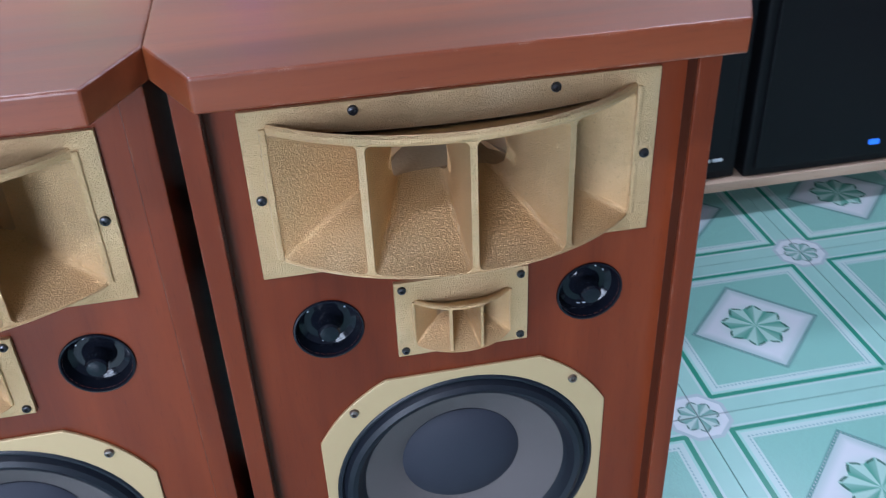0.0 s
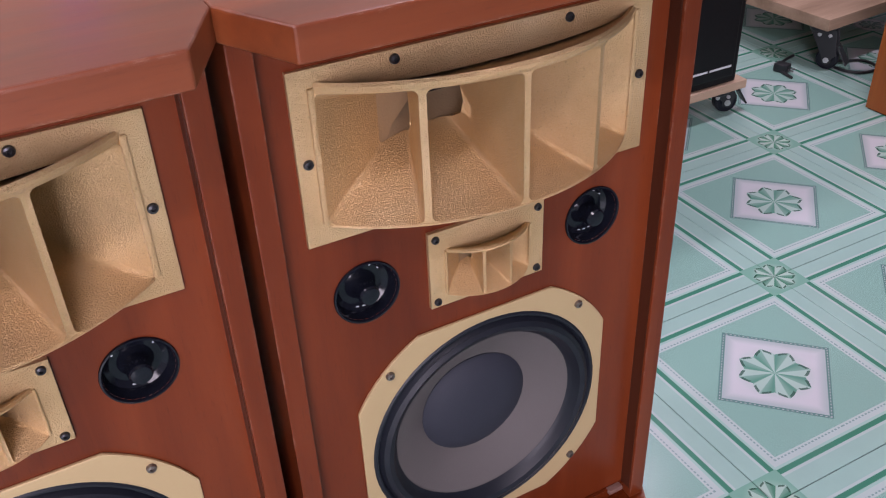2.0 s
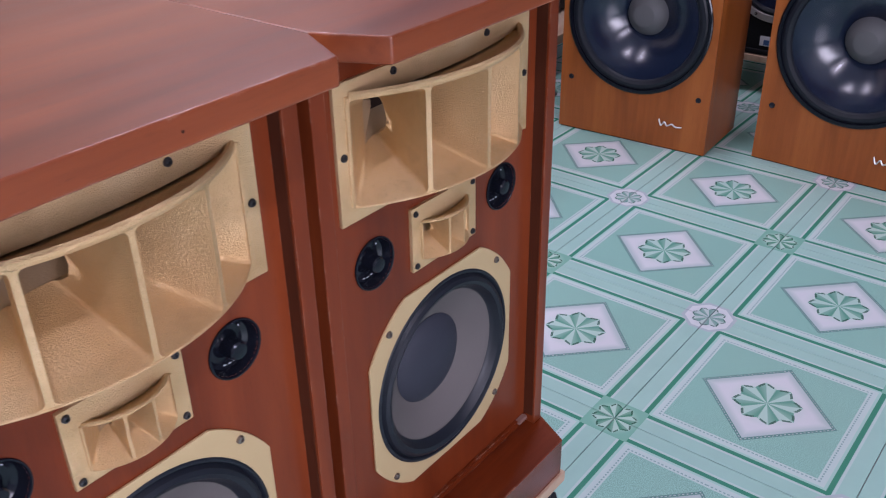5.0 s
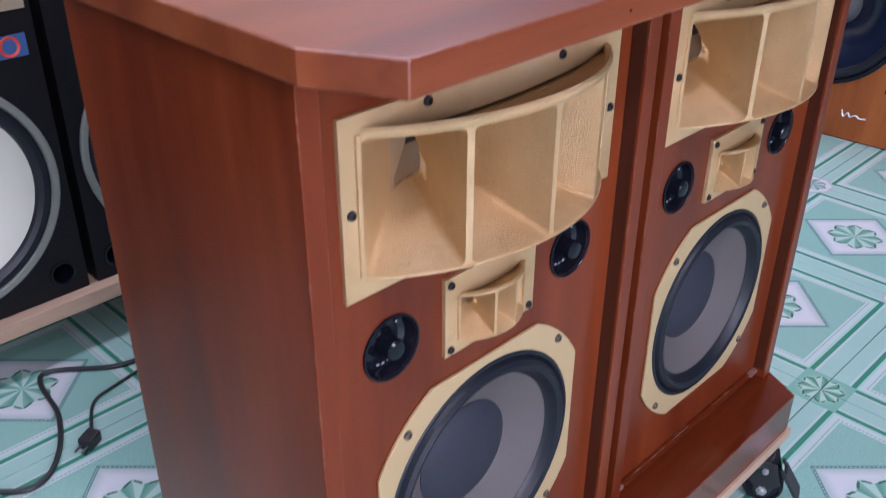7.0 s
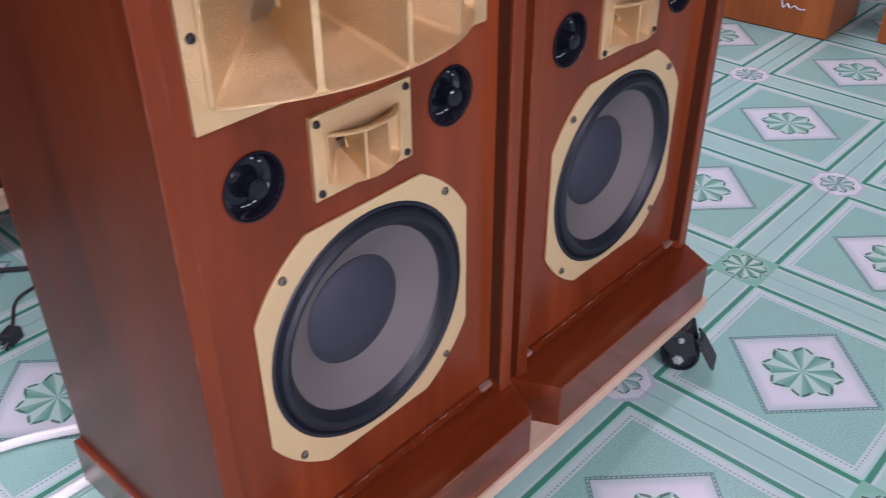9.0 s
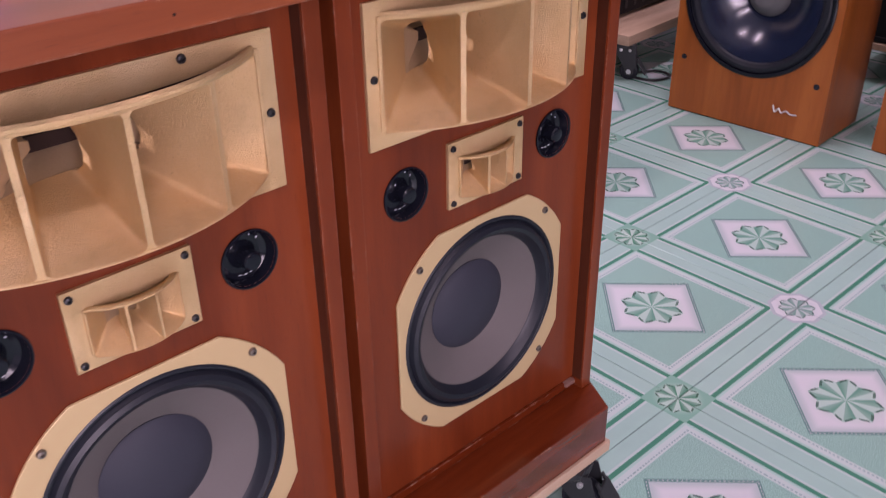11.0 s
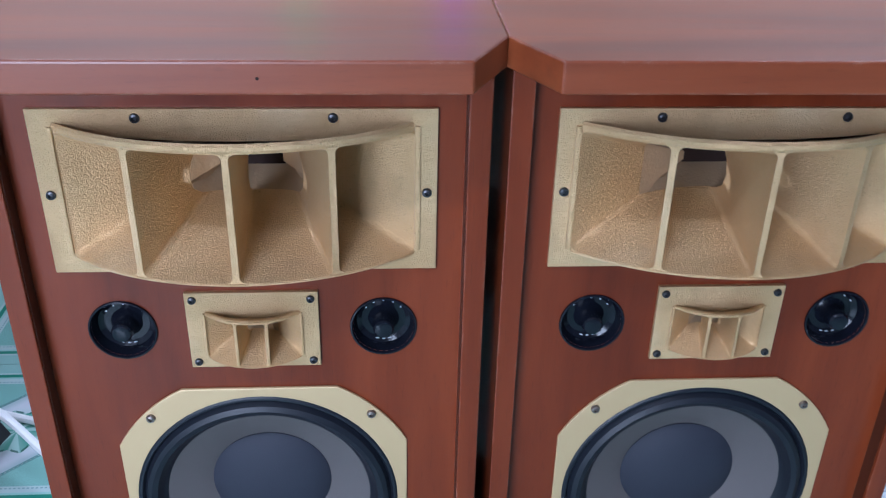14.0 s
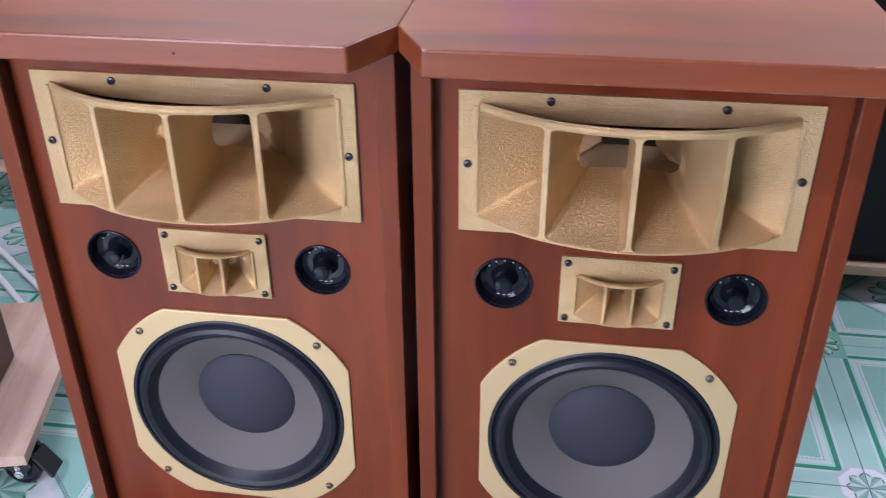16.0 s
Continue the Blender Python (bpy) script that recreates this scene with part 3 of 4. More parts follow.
def horn_speaker(m, label):
    sp = thing("horn_loudspeaker", m, label, "loudspeaker", "pair of horn loudspeakers")
    top = [(-0.2106, 0.306), (-0.2106, -0.028), (-0.180, -0.091), (0.180, -0.091), (0.2106, -0.028), (0.2106, 0.306)]
    part("top_board", prism(top, 0.837, 0.8615, 0.0024, 3), M_WOOD_LONG, sp, "thick cherry top board with clipped corners")
    foot = [(-0.2105, 0.300), (-0.2105, -0.006), (-0.181, -0.066), (0.181, -0.066), (0.2105, -0.006), (0.2105, 0.300)]
    part("plinth", prism(foot, 0.112, 0.176, 0.0016, 2), M_WOOD_FOOT, sp, "cherry plinth with clipped corners")
    for s in (-1, 1):
        part("side_panel", box(min(s * 0.185, s * 0.2035), max(s * 0.185, s * 0.2035), EDGE, 0.292, 0.176, 0.837, 0.0012), M_WOOD_UP, sp)
    part("back_panel", box(-0.1849, 0.1849, 0.274, 0.290, 0.176, 0.837, 0), M_WOOD_UP, sp)
    holes = [rect(-0.1849, 0.1849, 0.176, 0.837), rect(-0.1435, 0.1435, 0.656, 0.783), rect(-0.043, 0.043, 0.555, 0.612),
             circle(0, 0.3855, 0.130), circle(-0.1155, 0.5872, 0.0275, 32), circle(0.1155, 0.5872, 0.0275, 32)]
    part("baffle", plate(holes, BAFFLE, BAFFLE + 0.02), M_WOOD_UP, sp)
    # Thin dark strips added to darken the recess walls beside the baffle.
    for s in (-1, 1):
        part("recess_dark_strip", box(s * 0.18455 - 0.0003, s * 0.18455 + 0.0003, EDGE + 0.003, BAFFLE - 0.0003, 0.190, 0.8365, 0), M_RECESS_STRIP, sp, "dark strip added on the recess wall beside the baffle")
    part("trim_strip", box(-0.1846, 0.1846, -0.001, BAFFLE - 0.0002, 0.1762, 0.1895, 0.001), M_WOOD_FOOT, sp)

    for s in (-1, 1):
        part("corner_block", box(s * 0.171 - 0.010, s * 0.171 + 0.010, -0.005, BAFFLE - 0.0004, 0.1838, 0.190, 0.002), M_GLUE, sp, "pale glue block")

    horn = radial_horn("mid_horn", 0.1425, 0.666, 0.776, (0.1615, 0.649, 0.795), 0.060, [-0.078, 0.0, 0.078], (0.64, 0.035, 0.032), 2.27, 0.0080, -0.005, sp, "gold cast multicell horn")
    for x, z in ((-0.0775, 0.7875), (0.0775, 0.7875), (-0.153, 0.7215), (0.153, 0.7215)):
        screw(x, z, horn)
    tw = radial_horn("tweeter_horn", 0.0415, 0.560, 0.604, (0.058, 0.5485, 0.6265), 0.019, [-0.0135, 0.0135], (0.60, 0.014, 0.0115), 2.05, 0.0035, -0.001, sp, "small gold cast tweeter horn")
    for x in (-0.0515, 0.0515):
        for z in (0.5505 + 0.004, 0.6195):
            screw(x, z, tw, 0.0038)

    fr = part("woofer", plate([[(x, z + 0.3855) for x, z in woofer_outline(0.1545, 0.1368)], circle(0, 0.3855, 0.1265, 64)], 0.0012, BAFFLE - 0.0001, 0.0012, 2), M_FRAME, sp, "woofer with gold eight-sided frame and grey cone")
    part("surround", turned([(0.1275, 0.0085), (0.1275, 0.0012), (0.1255, 0.0), (0.1235, 0.0), (0.1210, 0.0035), (0.1180, -0.0020), (0.1135, -0.0045), (0.1085, -0.0025), (0.1045, 0.0035), (0.1020, 0.0065), (0.1000, 0.0080)], 0, 0.3855, 64), M_RUBBER, fr, "black rubber surround", True)
    part("cone", turned([(0.1015, 0.0078), (0.085, 0.0165), (0.07, 0.0252), (0.0595, 0.0320), (0.05, 0.0390)], 0, 0.3855, 64), M_CONE, fr, "grey paper cone", True)
    part("dust_cap", turned([(0.0600, 0.0325), (0.0596, 0.0308), (0.054, 0.0268), (0.042, 0.0218), (0.028, 0.0185), (0.014, 0.0168), (0.0, 0.0164)], 0, 0.3855, 48), M_CAP, fr, "dark cloth dust cap", True)
    for x in (-0.103, 0.103):
        for z in (0.281, 0.4905):
            screw(x, z, fr, 0.0044, 0.0005, "bolt", M_BOLT)
    for s in (-1, 1):
        level_knob(s * 0.1155, 0.5872, sp)
    return sp


speaker = horn_speaker(pose(-0.2097, 0, 0), "cherry veneer floor loudspeaker with gold horns and eight-sided woofer")
twin = copy_thing(speaker, pose(0.2117, 0, 0))
part("nail_hole", turned([(0.0013, 0.0), (0.0010, -0.0005), (0.0, -0.0003)], 0.033, 0.849, 12), M_THROAT, speaker, "dark nail hole").location.y = -0.0909


# ---------------------------------------------------------------- trolleys
def trolley(m, w, d, label, top=0.112, thick=0.018, casters=True, mat=None):
    ob = thing("wheeled_board", m, label, "trolley", "wheeled boards")
    part("board", box(-w / 2, w / 2, -d / 2, d / 2, top - thick, top, 0.0015), mat or M_PLY, ob, "raw plywood board")
    if casters:
        for x in (-w / 2 + 0.05, w / 2 - 0.05):
            for y in (-d / 2 + 0.05, d / 2 - 0.05):
                brake_caster(ob, x, y, 90 * random.random(), top - thick)
    return ob


def cheek(x0, x1, points, bevel=0.0012):
    """A flat plate in y and z between two x."""
    bm = bmesh.new()
    face = bm.faces.new([bm.verts.new((x0, y, z)) for y, z in points])
    out = bmesh.ops.extrude_face_region(bm, geom=[face])
    bmesh.ops.translate(bm, vec=(x1 - x0, 0, 0), verts=[v for v in out["geom"] if isinstance(v, bmesh.types.BMVert)])
    bmesh.ops.recalc_face_normals(bm, faces=bm.faces)
    return bevelled(bm, bevel, 2)


def brake_caster(parent, x, y, turn, height):
    """A black swivel caster: swivel cup, tapered fork cheeks, wheel with hub, bolts and a brake pedal."""
    r, ay = 0.030, -0.026
    arc = [(ay + 0.013 * math.cos(radians(k)), r + 0.013 * math.sin(radians(k))) for k in range(160, 381, 22)]
    outline = [(0.030, height - 0.010), (-0.040, height - 0.010), (-0.050, r + 0.016)] + arc
    cup = turned([(0.0, -0.006), (0.033, -0.006), (0.035, -0.002), (0.035, 0.010), (0.026, 0.016), (0.0, 0.016)], 0, 0, 28)
    bmesh.ops.rotate(cup, cent=(0, 0, 0), matrix=Matrix.Rotation(radians(90), 3, "X"), verts=cup.verts)
    bmesh.ops.translate(cup, vec=(0, 0, height - 0.012), verts=cup.verts)
    bm = joined(box(-0.030, 0.030, -0.030, 0.030, height - 0.004, height, 0.001), cup, cheek(-0.0205, -0.0175, outline), cheek(0.0175, 0.0205, outline), box(-0.0174, 0.0174, -0.034, 0.016, height - 0.016, height - 0.011, 0.001))
    fork = part("caster_fork", bm, M_CABLE, parent, "black caster fork")
    fork.matrix_basis = pose(x, y, 0, 0, 0, turn)

    def lay(bm, cx, cy, cz, side=1):
        bmesh.ops.rotate(bm, cent=(0, 0, 0), matrix=Matrix.Rotation(radians(90 * side), 3, "Z"), verts=bm.verts)
        bmesh.ops.translate(bm, vec=(cx, cy, cz), verts=bm.verts)
        return bm

    wheel = turned([(0.0, -0.012), (r * 0.42, -0.0125), (r * 0.50, -0.0095), (r * 0.78, -0.0095), (r * 0.84, -0.0125), (r * 0.94, -0.0120), (r, -0.008), (r, 0.008), (r * 0.94, 0.0120), (r * 0.84, 0.0125), (r * 0.78, 0.0095), (r * 0.50, 0.0095), (r * 0.42, 0.0125), (0, 0.012)], 0, 0, 32)
    part("wheel", lay(wheel, 0, ay, r + 0.0005), M_RUBBER, fork, "black rubber wheel", True)
    for side in (-1, 1):
        for cy, cz, k in ((ay, r, 0.0085), (0.002, height - 0.026, 0.0055), (-0.026, height - 0.026, 0.0050)):
            nut = turned([(0.0, -0.0065), (k * 0.5, -0.0060), (k * 0.55, -0.0030), (k * 0.95, -0.0028), (k, 0.0)], 0, 0, 6 if k > 0.008 else 14)
            part("axle_nut", lay(nut, -side * 0.0207, cy, cz, -side), M_SILVER, fork, "steel nut")
    pedal = joined(box(-0.019, 0.019, -0.024, 0.024, -0.0025, 0.0025, 0.002), box(-0.016, -0.010, 0.010, 0.034, -0.002, 0.002, 0.001), box(0.010, 0.016, 0.010, 0.034, -0.002, 0.002, 0.001))
    bmesh.ops.rotate(pedal, cent=(0, 0, 0), matrix=Matrix.Rotation(radians(58), 3, "X"), verts=pedal.verts)
    bmesh.ops.translate(pedal, vec=(0, -0.066, 0.042), verts=pedal.verts)
    part("brake_pedal", pedal, M_CABLE, fork, "black brake pedal")


cart = trolley(pose(0.0, 0.125, 0), 0.80, 0.39, "raw plywood board on casters carrying the horn loudspeakers", casters=False)
for bx, by, turn in ((0.346, -0.163, 22), (-0.345, -0.155, 15), (0.345, 0.13, 200), (-0.345, 0.13, 160)):
    brake_caster(cart, bx, by, turn, 0.0938)

# ---------------------------------------------------------------- the other loudspeakers of the shop
def driver(name, r, y, cx, cz, parent, ring_mat, cone_mat, cap_mat, ring_w=0.06, deep=0.26, cap_r=0.30, label=""):
    """A cone driver in the plane y, looking towards -y: trim ring, surround, cone and cap."""
    k = r
    frame_part = part(name, turned([(k, y + 0.004), (k, y - 0.005), (k * 0.985, y - 0.007), (k * (1 - ring_w), y - 0.007), (k * (1 - ring_w) - 0.002, y - 0.003), (k * (1 - ring_w) - 0.002, y + 0.004)], cx, cz, 64), ring_mat, parent, label, True)
    a = k * (1 - ring_w) - 0.001
    part("surround", turned([(a, y + 0.004), (a, y - 0.001), (a * 0.965, y - 0.006), (a * 0.92, y - 0.007), (a * 0.875, y - 0.003), (a * 0.855, y + 0.004)], cx, cz, 64), M_RUBBER, frame_part, "black rubber surround", True)
    b = a * 0.86
    part("cone", turned([(b * (1 - q * (1 - cap_r * 0.8)), y + 0.003 + deep * k * (0.22 * q + 0.75 * q ** 1.9)) for q in (0.0, 0.12, 0.25, 0.38, 0.5, 0.62, 0.75, 0.88, 1.0)], cx, cz, 64), cone_mat, frame_part, "", True)
    c = b * cap_r
    part("dust_cap", turned([(c, y + deep * k * 0.95), (c * 0.96, y + deep * k * 0.82), (c * 0.8, y + deep * k * 0.62), (c * 0.5, y + deep * k * 0.46), (0, y + deep * k * 0.40)], cx, cz, 32), cap_mat, frame_part, "", True)
    return frame_part


def shell(w, d, z0, z1, holes, mat, parent, bevel=0.003):
    """A cabinet whose front, at y = 0, has round holes."""
    front = plate([rect(-w / 2, w / 2, z0, z1)] + [circle(*h, 48) for h in holes], 0.0, 0.02)
    part("front_panel", front, mat, parent)
    for s in (-1, 1):
        part("side_panel", box(min(s * w / 2, s * (w / 2 - 0.02)), max(s * w / 2, s * (w / 2 - 0.02)), 0.0202, d, z0, z1, 0.001), mat, parent)
    for a, b in ((z0, z0 + 0.02), (z1 - 0.02, z1)):
        part("end_panel", box(-w / 2 + 0.0202, w / 2 - 0.0202, 0.0202, d - 0.0202, a, b, 0), mat, parent)
    part("back_panel", box(-w / 2 + 0.0202, w / 2 - 0.0202, d - 0.02, d, z0, z1, 0), mat, parent)


def oak_speaker(m, label):
    """Oak loudspeaker on the floor with one large glossy woofer."""
    ob = thing("oak_loudspeaker", m, label, "loudspeaker", "pair of oak loudspeakers")
    part("base", box(-0.226, 0.226, 0.004, 0.245, 0.0, 0.0036, 0.0005), M_SATIN, ob, "thin black base")
    shell(0.462, 0.25, 0.0038, 1.02, [(0, 0.362, 0.208)], M_ORANGE, ob)
    driver("woofer", 0.213, 0.0, 0, 0.362, ob, M_BLACK, M_GLOSSCONE, M_GREYCAP, 0.05, 0.36, 0.36, "large woofer with glossy black cone")
    for x in (-0.197, 0.197):
        part("grille_socket", turned([(0.0, -0.0006), (0.005, -0.0006), (0.006, -0.0016), (0.0078, -0.0012), (0.0082, 0.001)], x, 0.163, 16), M_RUBBER, ob, "", True)
    badge = thing_badge(ob, 0.125, 0.078)
    return ob


def thing_badge(parent, x, z):
    """A small silver script badge, drawn as a wavy shape."""
    pts = [(x - 0.035, -0.003, z + 0.010), (x - 0.028, -0.003, z - 0.008), (x - 0.018, -0.003, z + 0.004), (x - 0.010, -0.003, z - 0.006), (x + 0.004, -0.003, z + 0.001), (x + 0.016, -0.003, z - 0.005), (x + 0.034, -0.003, z - 0.003)]
    return part("badge", tube(pts, 0.0022, 6), M_SILVER, parent, "silver badge", True)


oak_speaker(pose(1.8135, 0.572, 0, 0, 0, -86.6), "orange oak loudspeaker with large glossy woofer on tiles")
oak_speaker(pose(1.901, 0.002, 0, 0, 0, -92.0), "orange oak loudspeaker with glossy woofer beside its twin")


def karaoke_speaker(m, label):
    """Tall black cabinet: cream woofer below, champagne panel and red-ringed driver above."""
    ob = thing("black_loudspeaker", m, label, "loudspeaker", "pair of black loudspeakers")
    shell(0.436, 0.42, 0.125, 0.895, [(0, 0.362, 0.196), (-0.175, 0.168, 0.021), (0.175, 0.168, 0.021), (0.112, 0.712, 0.078)], M_SATIN, ob)
    driver("woofer", 0.204, 0.0, 0, 0.362, ob, M_RING, M_WHITECONE, M_WHITECONE, 0.06, 0.22, 0.40, "woofer with cream cone")
    for x in (-0.175, 0.175):
        part("port", turned([(0.024, 0.001), (0.024, -0.003), (0.019, -0.002), (0.0185, 0.06)], x, 0.168, 24), M_BLACK, ob, "", True)
    label_plate = part("label_plate", box(0.045, 0.200, -0.004, -0.0004, 0.566, 0.602, 0.001), M_LABEL, ob, "blue label plate with a red mark")
    part("red_mark", turned([(0.012, -0.0045), (0.016, -0.0060), (0.017, -0.0045)], 0.172, 0.584, 24), M_REDRING, label_plate, "", True)
    panel = part("horn_panel", box(-0.208, 0.030, -0.010, -0.0004, 0.700, 0.86, 0.003), M_BRONZE, ob, "champagne coloured tweeter panel")
    for x in (-0.155, -0.025):
        part("tweeter_slot", box(x - 0.018, x + 0.018, -0.0125, -0.0102, 0.712, 0.85, 0.001), M_BLACK, panel)
        part("tweeter_dome", turned([(0.0, -0.020), (0.005, -0.0185), (0.008, -0.013)], x, 0.735, 16), M_SILVER, panel, "", True)
    part("tweeter_ring", turned([(0.010, -0.0102), (0.012, -0.016), (0.017, -0.016), (0.018, -0.0102)], -0.09, 0.728, 24), M_BLACK, panel, "", True)
    part("tweeter_dome", turned([(0.0, -0.018), (0.007, -0.016), (0.010, -0.0104)], -0.09, 0.728, 16), M_SILVER, panel, "", True)
    for x in (-0.200, 0.022):
        screw(x, 0.708, panel, 0.004, -0.010)
    strip = part("trim_rail", box(-0.208, 0.030, -0.008, -0.0004, 0.668, 0.690, 0.003), M_BRONZE, ob, "champagne trim rail")
    for x in (-0.200, 0.022):
        screw(x, 0.679, strip, 0.004, -0.008)
    plate_ob = part("driver_plate", plate([rect(0.034, 0.208, 0.640, 0.80), circle(0.116, 0.712, 0.0795, 48)], -0.006, -0.0004, 0.001), M_BRONZE, ob, "champagne driver plate")
    mid = part("mid_driver", turned([(0.079, 0.002), (0.079, -0.009), (0.0765, -0.011), (0.0735, -0.009), (0.0730, 0.001)], 0.116, 0.712, 48), M_REDRING, ob, "dark driver with a red ring", True)
    part("cone", turned([(0.0735, 0.0), (0.05, 0.014), (0.022, 0.028), (0.0, 0.030)], 0.116, 0.712, 48), M_RUBBER, mid, "", True)
    plug = part("phase_plug", turned([(0.0, -0.002), (0.008, 0.0), (0.016, 0.010), (0.022, 0.026)], 0.116, 0.712, 24), M_SILVER, mid, "silver star-shaped plug", True)
    for k in range(8):
        bm = box(-0.0030, 0.0030, -0.002, 0.004, 0.015, 0.036, 0.0008)
        bmesh.ops.rotate(bm, cent=(0, 0, 0), matrix=Matrix.Rotation(radians(45 * k + 22), 3, "Y"), verts=bm.verts)
        bmesh.ops.translate(bm, vec=(0.116, 0.008, 0.712), verts=bm.verts)
        part("spoke", bm, M_SILVER, plug)
    return ob


karaoke_speaker(pose(-0.375, 1.030, 0), "black loudspeaker with cream woofer and champagne tweeter panel")
karaoke_speaker(pose(0.078, 1.030, 0), "black loudspeaker with cream woofer beside its twin")
trolley(pose(-0.14, 1.235, 0), 1.02, 0.46, "plywood board on casters under black loudspeakers", 0.124, 0.03)


def led_bar(x, mat, label):
    """A small upright LED light standing on a cabinet."""
    ob = thing("led_light", pose(x, 1.10, 0.8955), label, "lamp", "small LED lights")
    part("stand", box(-0.04, 0.04, -0.03, 0.03, 0.0, 0.02, 0.003), M_BLACK, ob)
    part("light_bar", box(-0.022, 0.022, -0.012, 0.012, 0.0202, 0.25, 0.006), mat, ob, "glowing bar")


led_bar(0.045, M_PURPLE, "small purple LED light standing on a cabinet")
led_bar(-0.25, M_GREEN, "small green LED light standing on a cabinet")


def black_cabinet(m, w, d, z0, z1, label, led=False, cloth=None):
    ob = thing("black_cabinet", m, label, "loudspeaker", "black cabinets")
    part("body", box(-w / 2, w / 2, 0, d, z0, z1, 0.006), M_SATIN, ob)
    part("grille", box(-w / 2 + 0.02, w / 2 - 0.02, -0.008, -0.0004, z0 + 0.02, z1 - 0.02, 0.004), cloth or M_SATIN, ob, "navy cloth grille" if cloth else "black cloth grille")
    if cloth:
        part("base_rail", box(-w / 2 + 0.004, w / 2 - 0.004, -0.014, -0.0084, z0 + 0.004, z0 + 0.085, 0.002), M_GREYRAIL, ob, "dull grey rail")
    if led:
        part("power_light", box(w / 2 - 0.200, w / 2 - 0.176, -0.0105, -0.0084, z0 + 0.046, z0 + 0.058, 0.001), M_LED, ob, "blue lit power light")
        for a, b in ((0.150, 0.105), (0.098, 0.030)):
            part("print_bar", box(w / 2 - a, w / 2 - b, -0.0092, -0.0083, z0 + 0.046, z0 + 0.051, 0), M_MARK, ob, "grey print")
    else:
        for a, b in ((0.090, 0.064), (0.058, 0.036)):
            part("print_bar", box(w / 2 - a, w / 2 - b, -0.0092, -0.0083, z0 + 0.046, z0 + 0.053, 0), M_MARK, ob, "grey print")
    return ob


black_cabinet(pose(1.252, 0.955, 0), 0.476, 0.42, 0.095, 0.79, "black loudspeaker with a blue lit power light on board", True)
black_cabinet(pose(0.755, 0.965, 0), 0.486, 0.42, 0.095, 0.79, "black loudspeaker with grey print on wheeled board")
trolley(pose(1.01, 1.165, 0), 1.02, 0.44, "plywood board on casters under black cabinets", 0.0945, 0.022)
black_cabinet(pose(-1.27, 1.10, 0), 0.60, 0.42, 0.150, 0.98, "tall black loudspeaker with navy cloth grille on board", False, M_NAVY)
black_cabinet(pose(-0.80, 1.16, 0), 0.20, 0.40, 0.150, 0.93, "narrow black loudspeaker on wheeled board")
trolley(pose(-1.13, 1.32, 0), 0.92, 0.46, "pale plank board on casters under tall black loudspeaker", 0.149, 0.035)

stack = thing("paper_stack", pose(-0.655, 1.15, 0), "pile of white papers on a dark crate", "papers")
part("crate", box(-0.045, 0.05, 0, 0.3, 0.0, 0.60, 0.004), M_DARKWOOD, stack, "dark crate")
for k in range(9):
    o = 0.004 * math.sin(k * 2.3)
    part("paper", box(-0.042 + o, 0.047 + o, 0.01 + o, 0.28 + o, 0.6005 + k * 0.02, 0.6185 + k * 0.02, 0.002), M_PAPER, stack)

# blue and dark boards to the right behind the pair
board = thing("blue_crate", pose(0.652, 1.42, 0), "bright blue crate standing behind black cabinets", "crate")
part("body", box(-0.095, 0.095, 0, 0.3, 0.0, 0.90, 0.005), M_BLUE, board)
for z in (0.30, 0.60):
    part("batten", box(-0.093, 0.093, -0.008, -0.0004, z, z + 0.03, 0.002), M_BLUE, board)
black_cabinet(pose(0.375, 1.44, 0), 0.158, 0.30, 0.0, 1.02, "narrow black loudspeaker standing on tiles beside a carton")
panel = thing("brown_board", pose(0.855, 1.44, 0), "dark brown board leaning behind black cabinets", "board")
part("body", box(-0.100, 0.100, 0, 0.03, 0.0, 0.92, 0.003), M_DARKWOOD, panel)
carton = thing("cardboard_box", pose(0.503, 1.42, 0), "tan cardboard box with a raised torn flap", "box")
part("body", box(-0.046, 0.046, 0, 0.28, 0.0, 0.575, 0.003), M_CARD, carton)
flap = box(-0.044, 0.044, 0.0, 0.006, 0.0, 0.13, 0.001)
bmesh.ops.rotate(flap, cent=(0, 0, 0), matrix=Matrix.Rotation(radians(-24), 3, "X"), verts=flap.verts)
bmesh.ops.rotate(flap, cent=(0, 0, 0), matrix=Matrix.Rotation(radians(14), 3, "Y"), verts=flap.verts)
bmesh.ops.translate(flap, vec=(0, 0.09, 0.578), verts=flap.verts)
part("flap", flap, M_CARD, carton, "bent cardboard flap")

# ---------------------------------------------------------------- amplifiers on a wheeled board
trolley(pose(2.19, 1.37, 0, 0, 0, 4), 0.72, 0.68, "worn plank board on casters carrying amplifiers", 0.158, 0.032)


